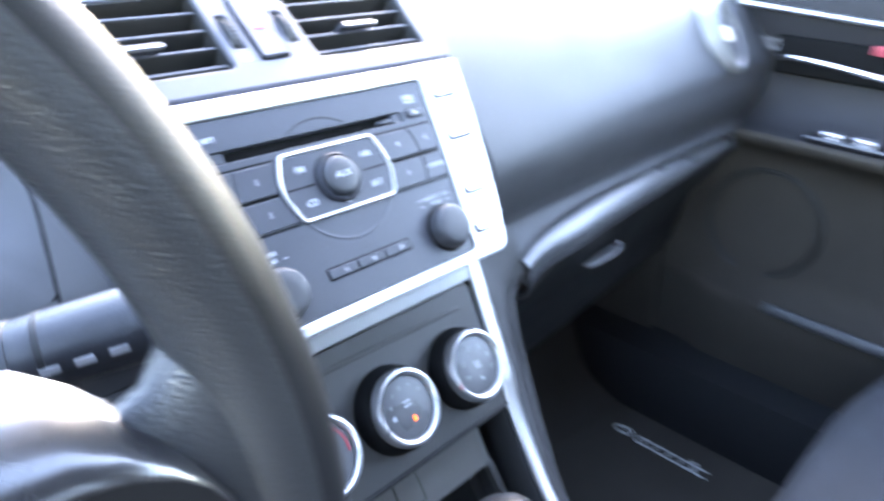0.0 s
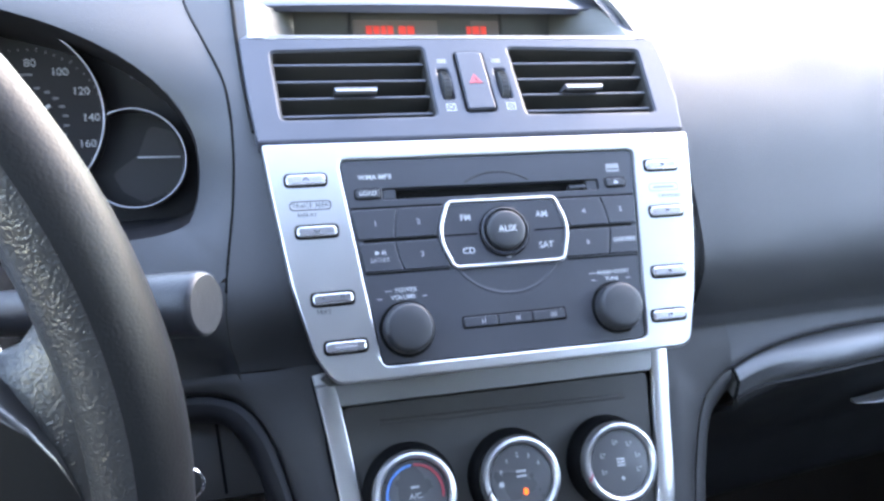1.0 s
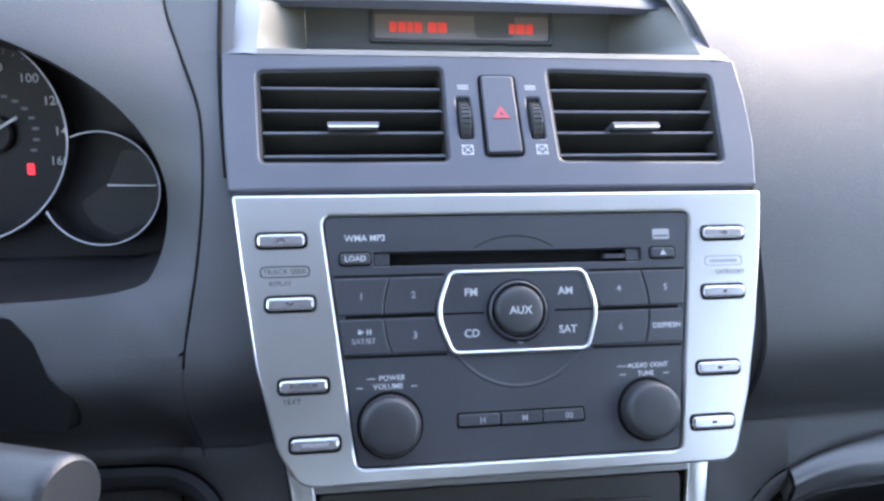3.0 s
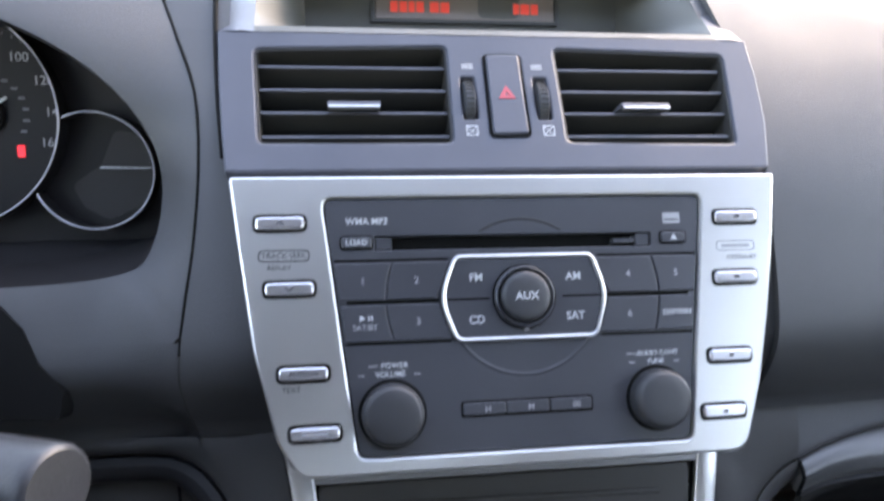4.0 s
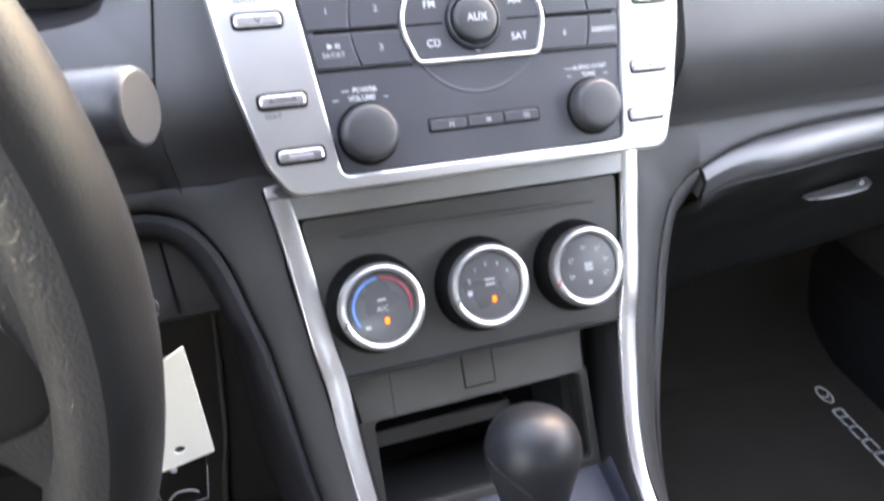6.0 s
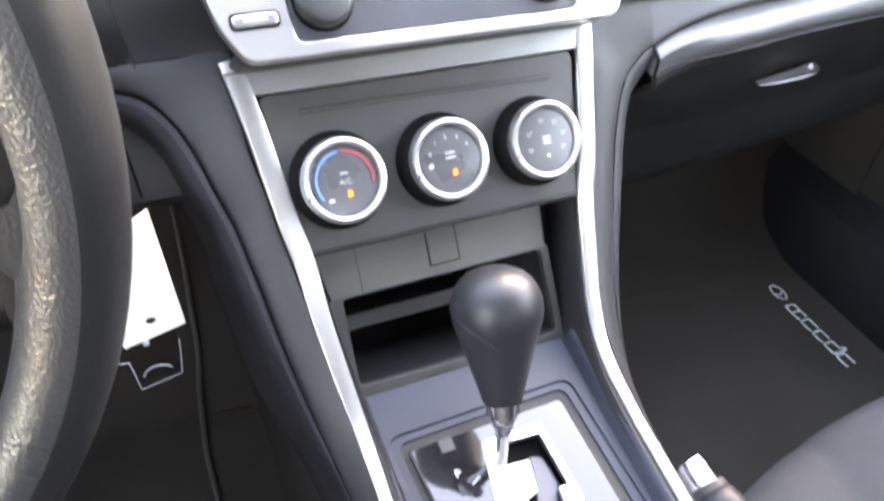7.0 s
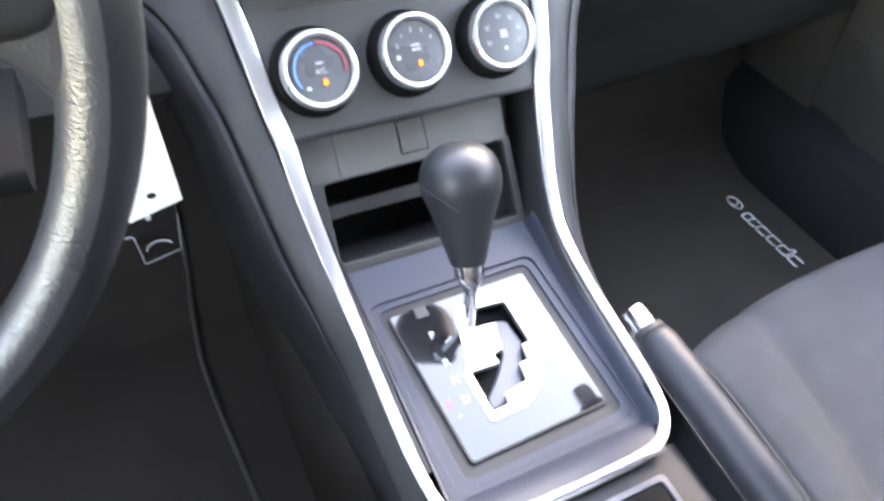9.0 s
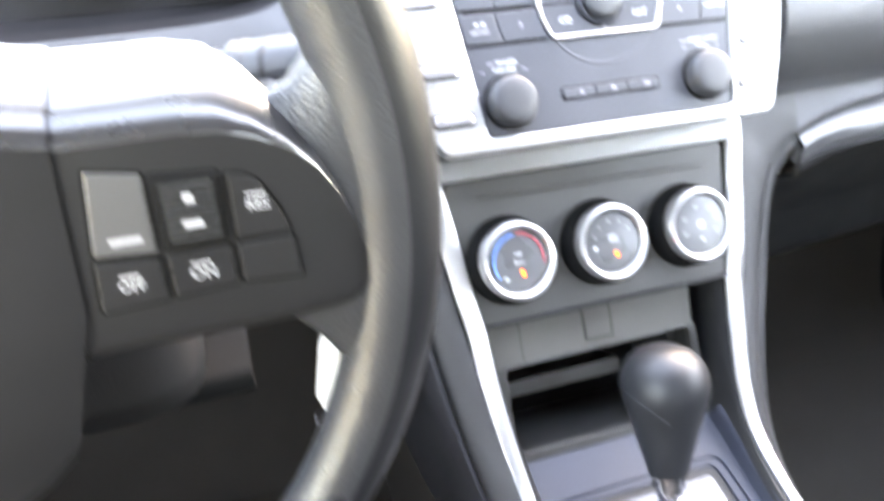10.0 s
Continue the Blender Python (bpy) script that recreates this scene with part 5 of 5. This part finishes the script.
for s in (1, -1):
    stalk = thing("column_stalk", "thick grey-black column stalk with a rotary end cap", "stalk", pose(-0.3655 + s * 0.2053, -0.1290, 0.5968, 0, -10 if s > 0 else 190, -25 * s), "column stalks")
    part("barrel", tube([(x, 0, 0) for x in (-0.155, -0.10, -0.060, -0.056, -0.046, -0.0050, -0.0022, -0.0008, 0.0, 0.0003)], [0.0065, 0.0080, 0.0096, 0.0110, 0.0113, 0.0118, 0.0117, 0.0112, 0.0103, 0.0005], n=40), M_STALK, stalk)
    for q, (xx, rr) in enumerate(((-0.0565, 0.0114), (-0.0525, 0.0116), (-0.0440, 0.0116))):
        part("grip_ring", tube([(xx - 0.0012, 0, 0), (xx - 0.0009, 0, 0), (xx + 0.0009, 0, 0), (xx + 0.0012, 0, 0)], [rr - 0.0006, rr, rr, rr - 0.0006], n=32), M_DARK if q == 2 else M_STALK, stalk)
    for q in range(3):
        part("stalk_mark", block(-0.045 + q * 0.009, -0.040 + q * 0.009, -0.0120, -0.0110, -0.001, 0.0012, 0), M_GREY, stalk)

keys = thing("car_key", "car key with ring hanging in the ignition", "key")
head = part("key_head", block(-0.212, -0.184, -0.106, -0.096, 0.478, 0.519, 0.004), M_DARK, keys, "black key head")
part("alarm_mark", slab([rounded(box2(-191, -185.5, 491, 505), 1.5)], -106.6, -105.5, 0.3), M_REDPRINT, head, "red mark on the key head", m=pose(0, 0, 0))
part("blade", block(-0.245, -0.210, -0.102, -0.100, 0.500, 0.508, 0.0006), M_CHROME, keys)
ringp = [(-0.1815 + 0.0080 * cos(a), -0.092, 0.488 + 0.0092 * sin(a)) for a in np.linspace(0, 2 * pi, 28, endpoint=False)]
part("ring", tube(ringp, 0.0009, 0.0009, n=8, closed=True, up=(0, 1, 0)), M_CHROME, keys)
part("link", tube([(-0.1815, -0.0925, 0.480), (-0.1805, -0.0925, 0.466), (-0.1818, -0.0925, 0.452)], 0.0013, n=8), M_DARK, keys)
part("link_end", block(-0.1845, -0.1795, -0.0945, -0.0912, 0.447, 0.452, 0.001), M_DARK, keys)
tag = thing("key_tag", "white paper key tag with a clear plastic clip", "key tag", pose(-0.180, -0.090, 0.460))
part("card", slab([rounded([(-6, -11), (12.7, 1), (15.9, -76.5), (-15.2, -84.7), (-19, -71), (-14, -32)], 0.8), circle2(0.2, -69, 2.7, 18)], -0.4, 0.4, 0.1), M_PAPER, tag)
CLIP = [(-20.5, -87), (-20.5, -96.2), (-16, -96.2), (-14.6, -120.6), (7.6, -115.2), (10.8, -87), (10.4, -76.5), (-15.6, -83)]
clip = part("clip", slab([rounded(CLIP, 1.5)], 0.6, 1.4, 0.2), M_GLASS, tag, "clear plastic clip")
part("clip_edge", tube([(x * MM, 0.0004, z * MM) for x, z in rounded(CLIP[:6], 1.2, 3)][2:-3], 0.00028, 0.0003, n=6, up=(0, 1, 0)), M_GREY, tag)
part("clip_hook", tube([((-3.6 + 8 * cos(a)) * MM, 0.0002, (-112 + 8 * sin(a)) * MM) for a in np.linspace(0.5, 2.9, 14)], 0.0006, 0.0004, n=6, up=(0, 1, 0)), M_GREY, tag)
part("clip_rivet", slab([circle2(-5.2, -84, 1.6, 12)], -0.9, 0.4, 0.2), M_WHITE, tag)

# ---------------------------------------------------------------- instruments
inst = thing("instrument_cluster", "black instrument cluster with chrome-ringed gauges", "instrument cluster", CLUSTER)
part("backing", slab([[(x * 1000, z * 1000) for x, y, z in oval(0.190, -0.049, 0.088, 0)], circle2(77.5, 22.5, 56.5, 48)[::-1], circle2(-77.5, 22.5, 56.5, 48)[::-1]], 12, 15, 0.0), M_GAUGE, inst, smooth=False)


def gauge(name, x, z, r, face, shift=(0, 0), numbers=(), needle=None, big=None):
    """A dial sunk behind a thin chrome ring: the printed face lies at the depth given; a small one is cut by the big one beside it."""
    arc = circle2(x, z, r, 96)
    if big:
        far = [math.hypot(a - big[0], b - big[1]) > big[2] for a, b in arc]
        k = next(i for i in range(96) if far[i] and not far[i - 1])
        arc = [arc[(k + i) % 96] for i in range(96) if far[(k + i) % 96]]
    face_loop = list(arc)
    if big:
        a1 = math.atan2(arc[-1][1] - big[1], arc[-1][0] - big[0])
        a0 = math.atan2(arc[0][1] - big[1], arc[0][0] - big[0])
        a0 += 2 * pi * round((a1 - a0) / (2 * pi))
        face_loop += [(big[0] + (big[2] + 0.5) * cos(a1 + (a0 - a1) * f / 12), big[1] + (big[2] + 0.5) * sin(a1 + (a0 - a1) * f / 12)) for f in range(1, 12)]
    g = part(name, slab([face_loop], face, face + 3, 0), M_GAUGE, inst, smooth=False)
    part("gauge_ring", tube([(a * MM, -0.0025, b * MM) for a, b in arc], 0.0005, 0.0008, n=8, closed=not big, up=(0, 1, 0)), M_RING, g, "thin bright ring")
    part("gauge_wall", loft([[(a * MM, y * MM, b * MM) for a, b in arc] for y in (-2, face + 1)], closed=not big, cap=False), M_GAUGE, g)
    cx, cz = x + shift[0], z + shift[1]
    for a, word in numbers:
        aa = radians(a)
        print_text("gauge_number", word, cx + 37.2 * cos(aa), cz + 37.2 * sin(aa), 5.0, M_GREY, g, face - 0.2, bold=0.04)
    if numbers:
        for i in range(37):
            aa = radians(212 - i * 237 / 36)
            l = 3 if i % 4 == 0 else 1.6
            part("tick", slab([box2(0, l, -0.25, 0.25)], -0.1, 0.1, 0), M_DIMPRINT, g, smooth=False, m=pose((cx + 45 * cos(aa)) * MM, (face - 0.15) * MM, (cz + 45 * sin(aa)) * MM, 0, -degrees(aa), 0))
        for i in range(15):
            aa = radians(205 - i * 230 / 14)
            print_bar(cx + 22 * cos(aa) - 1.7, cx + 22 * cos(aa) + 1.7, cz + 22 * sin(aa) - 0.8, cz + 22 * sin(aa) + 0.8, M_DIMPRINT, g, face - 0.15)
        print_bar(cx - 4, cx + 4, cz + 29, cz + 30.6, M_DIMPRINT, g, face - 0.15)
    if needle:
        a, l = radians(needle[0]), needle[1]
        part("needle", slab([[(-17, -0.9), (l, -0.5), (l, 0.5), (-17, 0.9)]], 0, 1.2, 0.2), M_WHITE, g, "white pointer", m=pose(cx * MM, (face - 6) * MM, cz * MM, 0, -degrees(a), 0))
        part("needle_cap", turned([(11, 0), (11, -3), (9.5, -4.5), (0.1, -5)], 28, at=(cx, face, cz)), M_GAUGE, g)
    return g


SPEEDS = [(212, "0"), (186, "20"), (161, "40"), (136, "60"), (85, "80"), (57, "100"), (30, "120"), (2, "140"), (-25, "160")]
sg = gauge("speedometer", 77.5, 22.5, 57, 36, (5, 2), SPEEDS[:3] + [(111, "60")] + SPEEDS[4:], needle=(212, 36))
part("warning_lamp", slab([rounded(box2(98.3, 102.2, 1.0, 7.5), 1)], 35.4, 36, 0.2), M_RED, sg, "glowing red warning lamp")
gauge("tachometer", -77.5, 22.5, 57, 36, (5, 2), [(212 - i * 30, str(i)) for i in range(9)], needle=(212, 36))
fg = gauge("fuel_gauge", 149.5, -6, 30.5, 11, big=(77.5, 22.5, 58.5))
part("needle", slab([[(0, -0.5), (25.5, -0.3), (25.5, 0.3), (0, 0.5)]], 7, 8, 0.1), M_WHITE, fg, "white pointer", m=pose(0.1503, 0, -0.0045, 0, 1, 0))
part("fuel_face", slab([rounded([(134, -14), (150, -3), (158, 16), (172, 12), (178, -6), (173, -24), (152, -33), (140, -26)], 5)], 10.6, 11.2, 0), M_DIMPRINT2, fg, smooth=False)
print_bar(165, 171, -19.5, -18.7, M_DIMPRINT, fg, 10.8)
print_bar(168, 169, -18.7, -15.5, M_DIMPRINT, fg, 10.8)
gauge("temperature_gauge", -149.5, -6, 30.5, 11, big=(-77.5, 22.5, 58.5))
part("display_dot", slab([rounded(box2(149, 154, 46, 49), 1)], 11.5, 12.5, 0), M_DIMPRINT, inst, smooth=False)
part("lens_shelf", loft([[(x * MM, y * MM, z * MM) for x, z in ((-180, zz), (180, zz))] for y, zz in ((10, -44), (-20, -53))], closed=False), M_GAUGE, inst)

# ---------------------------------------------------------------- side vent
sv = thing("side_vent", "round grey side air vent at the dashboard end", "air vent", pose(0.590, 0.036, 0.580, -30, 0, 14))
part("ring", turned([(46, 20), (46, -4), (43, -8), (38, -7), (36, 0), (36, 20)], 56), M_VENTRING, sv, "pale rounded ring")
part("bowl", turned([(36.5, 18), (0.2, 19)], 40), M_BLACK, sv)
for z in (-20, -7, 7, 20):
    w = (34 ** 2 - z * z) ** 0.5
    part("slat", loft([[(x * MM, (y + 2) * MM, (z + zz) * MM) for y, zz in ((-1, 1), (14, 3.5), (14, 1.5), (-1, -1))] for x in (-w, w)]), M_DASH2, sv)
part("tab", slab([rounded(box2(-5, 5, -9, 9), 2)], -6, 2, 1), M_SILVER, sv)

# ---------------------------------------------------------------- passenger door
door = thing("passenger_door", "dark grey passenger door trim with a chrome handle", "door", kind="structure")
DPROF = [(0.700, 0.66), (0.692, 0.63), (0.690, 0.60), (0.696, 0.575), (0.702, 0.55), (0.700, 0.52), (0.688, 0.49), (0.666, 0.472), (0.640, 0.466), (0.636, 0.458), (0.650, 0.446), (0.690, 0.430), (0.712, 0.40), (0.716, 0.32), (0.712, 0.26), (0.690, 0.235), (0.676, 0.225), (0.674, 0.20), (0.690, 0.12), (0.700, 0.06)]
rows = []
for y in (0.12, 0.06, 0.02, -0.1, -0.3, -0.6, -1.0):
    k = 1 if y < 0.05 else 0.35
    rows.append([(0.705 + (x - 0.705) * k, y, z) for x, z in fine_profile(DPROF, 3)])
part("trim_panel", sheet([r[:25] for r in rows], -0.006), M_DASH2, door)
part("lower_panel", sheet([r[24:] for r in rows], -0.006), M_CARPET, door, "black lower door panel")
part("pull_handle", tube(smooth_path([(0.688, 0.002, 0.548), (0.672, -0.02, 0.553), (0.668, -0.06, 0.552), (0.672, -0.12, 0.546), (0.688, -0.15, 0.542)], 6), 0.005, 0.004, n=12), M_CHROME, door, "chrome pull handle")
part("handle_cup", block(0.690, 0.700, -0.16, 0.01, 0.53, 0.575, 0.004), M_BLACK, door)
part("lock_flag", block(0.676, 0.690, -0.13, -0.10, 0.568, 0.578, 0.002), M_REDPRINT, door, "red lock indicator")
for q in range(2):
    mark = [(0.6915, 0.026 - q * 0.013 + 0.0042 * cos(a), 0.563 + 0.0065 * sin(a)) for a in np.linspace(0, 2 * pi, 20, endpoint=False)]
    part("lock_mark", tube(mark, 0.0008, 0.0008, n=6, closed=True, up=(1, 0, 0)), M_GREY, door)
part("top_ledge", tube([(0.684, 0.06, 0.607), (0.682, -0.2, 0.597), (0.682, -0.8, 0.59)], 0.006, 0.004, n=10), M_SILVER, door, "thin silver moulding")
part("switch_plate", block(0.640, 0.672, -0.16, -0.06, 0.466, 0.4745, 0.003), M_GLOSS, door)
for q in range(2):
    part("window_switch", block(0.647, 0.665, -0.10 - q * 0.035, -0.078 - q * 0.035, 0.473, 0.481, 0.002), M_PILL, door)
part("speaker_ring", tube([(0.712, -0.02 + 0.075 * cos(a), 0.325 + 0.075 * sin(a)) for a in np.linspace(0, 2 * pi, 40, endpoint=False)], 0.004, 0.004, n=8, closed=True, up=(1, 0, 0)), M_DARK, door)
part("pocket_lip", tube([(0.672, -0.06, 0.226), (0.666, -0.14, 0.228), (0.668, -0.5, 0.228)], 0.006, 0.008, n=10), M_DASH, door)

# ---------------------------------------------------------------- floor, footwells, seats
floor = thing("car_floor", "black carpeted car floor and footwells", "floor", kind="structure")
part("carpet", block(-0.74, 0.74, -1.6, 0.30, -0.05, 0.0, 0), M_CARPET, floor)
for s in (1, -1):
    rows = [[(s * x, y, z) for y, z in fine_profile([(0.10, -0.01), (0.17, 0.02), (0.24, 0.10), (0.30, 0.22), (0.33, 0.36), (0.33, 0.50)])] for x in (0.09, 0.3, 0.5, 0.74)]
    part("toe_board", sheet(rows, 0.01), M_CARPET, floor)
    rows = [[(s * x, y, z) for x, z in ((0.735, 0.12), (0.70, 0.105), (0.66, 0.085), (0.635, 0.03), (0.63, -0.01))] for y in (0.35, 0.2, 0.0, -0.3, -1.0)]
    part("sill_trim", sheet(rows, 0.006), M_LOW, floor)
    rows = [[(s * (0.70 - 0.03 * k), y, 0.09 + 0.30 * k) for k in (0, 0.3, 0.7, 1)] for y in (0.32, 0.22, 0.10)]
    part("kick_panel", sheet(rows, 0.006), M_CARPET, floor)
for s in (1, -1):
    rows = [[(s * x, y, z) for x, z in ((0.090, 0.26), (0.102, 0.20), (0.112, 0.10), (0.122, -0.01))] for y in (0.34, 0.15, -0.02, -0.10, -0.2, -0.7)]
    part("tunnel_carpet", sheet(rows, 0.004), M_CARPET, floor)
    rows = [[(s * x, y, z) for x, z in ((0.107, 0.36), (0.104, 0.30), (0.100, 0.20))] for y in (0.34, 0.05, -0.06)]
    part("tunnel_side", sheet(rows, 0.004), M_DARK, floor)


def floor_mat(x0, x1, logo):
    m = thing("floor_mat", "black carpet floor mat with pale embroidered lettering" if logo else "black carpet floor mat", "floor mat", group="floor mats")
    out = rounded([(x0, -500), (x1, -500), (x1 - 10, 90 if logo else 126), (x0 + 30, 130)], 40)
    part("mat_body", slab([out], -9, 0, 3), M_CARPET, m, m=FL)
    part("binding", tube([(x * MM, y * MM, 0.005) for x, y in out], 0.003, 0.004, n=8, closed=True), M_CARPET, m)
    if logo:
        # an emblem and plain rounded shapes in place of the maker's lettering
        em = [((561 + 8 * cos(a)) * MM, (52 + 13 * sin(a)) * MM, 0.0102) for a in np.linspace(0, 2 * pi, 24, endpoint=False)]
        part("emblem", tube(em, 0.0015, 0.001, n=6, closed=True), M_STITCH, m)
        part("emblem", tube([(0.553, 0.052, 0.0102), (0.561, 0.047, 0.0102), (0.569, 0.054, 0.0102)], 0.0013, 0.001, n=6), M_STITCH, m)
        y = 28
        for w, tall in ((24, 0), (17, 0), (16, 0), (17, 7), (17, 0)):
            loop = rounded([(551, y - w), (565 + tall, y - w), (565 + tall, y - w + (4 if tall else 0)), (565, y - w + (5 if tall else 0.1)), (565, y), (551, y)], 3, 3)
            part("stroke", tube([(x * MM, q * MM, 0.0102) for x, q in loop], 0.0015, 0.001, n=6, closed=True), M_STITCH, m)
            if w == 24:
                part("stroke", tube([(0.551, (y - 12) * MM, 0.0102), (0.565, (y - 12) * MM, 0.0102)], 0.0015, 0.001, n=6), M_STITCH, m)
            y -= w + 3.5
    return m


floor_mat(150, 620, True)
floor_mat(-620, -108, False)
wire = thing("floor_wire", "thin dark wire lying in the driver's footwell", "wire")
part("lead", tube(smooth_path([(-0.158, 0.270, 0.180), (-0.160, 0.243, 0.126), (-0.164, 0.211, 0.089), (-0.168, 0.180, 0.046), (-0.1755, 0.147, 0.0245), (-0.180, 0.105, 0.0135), (-0.182, 0.070, 0.0125), (-0.179, 0.0, 0.0125), (-0.172, -0.09, 0.0125), (-0.163, -0.20, 0.0125), (-0.168, -0.34, 0.0125)], 8), 0.0026, n=8), M_WIRE, wire)


def seat(sx):
    s = thing("front_seat", "dark grey cloth front seat with side bolsters", "seat", pose(sx, 0, 0), "front seats")
    half = [(0, 0.010), (0.06, 0.0095), (0.11, 0.0065), (0.145, 0.0005), (0.158, -0.0035), (0.166, -0.0030), (0.180, 0.0030), (0.205, 0.0080), (0.226, 0.0050), (0.236, 0.0), (0.248, -0.018), (0.255, -0.05), (0.253, -0.11)]
    section = [(-x, b) for x, b in half[:0:-1]] + half
    rows = []
    for y, zt in ((-0.222, 0.190), (-0.211, 0.212), (-0.207, 0.232), (-0.213, 0.249), (-0.232, 0.260), (-0.28, 0.264), (-0.34, 0.262), (-0.40, 0.258), (-0.55, 0.245), (-0.72, 0.24)):
        row = []
        for x, b in section:
            crease = 0.160 + 0.22 * min(0.19, max(0.0, -0.225 - y))
            ax = abs(x)
            ax = ax * crease / 0.160 if ax <= 0.160 else crease + (ax - 0.160) * (0.256 - crease) / 0.096
            curve = 0.040 * (ax / 0.256) ** 3
            fade = min(1.0, max(0.25, (-0.205 - y) / 0.05))
            row.append((math.copysign(ax, x), y - curve * (1.2 - fade), zt + b * (fade if b > 0 else 1)))
        rows.append([tuple(v) for v in smooth_path(row, 3)])
    cols = [[tuple(v) for v in smooth_path(c, 3)] for c in zip(*rows)]
    part("cushion", loft(cols, closed=False), M_SEAT, s)
    part("cushion_front", loft([rows[0], [(x * 0.96, y - 0.02, 0.08) for x, y, z in rows[0]]], closed=False), M_SEAT, s)
    for k in (9, len(cols) - 10):
        part("bolster_seam", tube([Vector(p) + Vector((0, 0, 0.0003)) for p in cols[k][4:]], 0.0011, n=6), M_DARK, s)
    part("seat_base", block(-0.22, 0.22, -0.72, -0.26, 0.01, 0.16, 0.02), M_DARK, s)
    rows = []
    for z, y in ((0.20, -0.66), (0.35, -0.70), (0.55, -0.76), (0.75, -0.82), (0.84, -0.85)):
        rows.append([(x, y + d, z) for x, d in ((-0.25, -0.10), (-0.25, 0.02), (-0.21, 0.05), (-0.15, 0.0), (0, -0.005), (0.15, 0.0), (0.21, 0.05), (0.25, 0.02), (0.25, -0.10))])
    part("backrest", loft(rows), M_SEAT, s)
    part("headrest", block(-0.14, 0.14, -0.94, -0.83, 0.86, 1.06, 0.035), M_SEAT, s)
    return s


seat(0.375)
seat(-0.3655)
# ---------------------------------------------------------------- the car round it
# out of view; roof edge and openings are sized to shape the light inside
shell = thing("car_shell", "car roof, pillars and sides round the cabin", "car body", kind="structure")
part("roof", block(-0.66, 0.66, -1.75, -0.36, 1.16, 1.20, 0.01), M_CREAM, shell)
part("header", tube([(-0.66, -0.36, 1.14), (0.66, -0.36, 1.14)], 0.04, 0.03, n=12), M_CREAM, shell)
for s in (-1, 1):
    part("front_pillar", tube([(s * 0.74, 0.80, 0.62), (s * 0.70, 0.32, 0.92), (s * 0.64, -0.36, 1.17)], 0.03, 0.03, n=12), M_CREAM, shell)
    part("centre_pillar", tube([(s * 0.75, -0.75, 0.60), (s * 0.68, -0.80, 1.16)], 0.05, 0.03, n=12), M_CREAM, shell)
    part("rear_pillar", tube([(s * 0.75, -2.0, 0.70), (s * 0.64, -1.5, 1.16)], 0.09, 0.04, n=12), M_CREAM, shell)
    part("roof_side", block(*((0.60, 0.71) if s > 0 else (-0.71, -0.60)), -1.70, -0.36, 1.05, 1.17, 0.02), M_CREAM, shell)
    part("roof_rail", tube([(s * 0.65, -0.36, 1.17), (s * 0.675, -0.8, 1.17), (s * 0.65, -1.7, 1.15)], 0.03, 0.03, n=10), M_CREAM, shell)
    # sides close up to the windows, lower along the driver's door, raised ahead for shade
    for y0, y1, top in (((-2.2, 0.80, 0.665),) if s > 0 else ((-2.2, -0.80, 0.70), (-0.80, -0.30, 0.52), (-0.30, 0.80, 0.76))):
        part("side", block(*((0.735, 0.80) if s > 0 else (-0.80, -0.735)), y0, y1, -0.1, top, 0.01), M_PAINT, shell)
for s in (-1, 1):
    part("rear_quarter", block(*((0.70, 0.735) if s > 0 else (-0.735, -0.70)), -2.0, -1.62, 0.60, 1.17, 0.01), M_CREAM, shell)
part("firewall", block(-0.74, 0.74, 0.34, 0.37, -0.05, 0.66, 0), M_DARK, shell)
part("cowl", block(-0.78, 0.78, 0.74, 1.8, 0.40, 0.645, 0.02), M_PAINT, shell)
part("rear_wall", block(-0.74, 0.74, -2.0, -1.95, -0.05, 1.06, 0), M_CREAM, shell)
bench = thing("rear_seat", "dark cloth rear bench seat", "seat")
part("backrest", block(-0.66, 0.66, -1.85, -1.70, 0.2, 0.85, 0.04), M_SEAT, bench)
part("cushion", block(-0.66, 0.66, -1.72, -1.25, 0.02, 0.30, 0.05), M_SEAT, bench)
# never in view; its grey sets how much light bounces into the cabin
ground = part("ground", block(-400, 400, -400, 400, -0.5, -0.35, 0), M_ASPHALT, None)
tagged(ground, "grey concrete around the car", "ground", kind="structure")
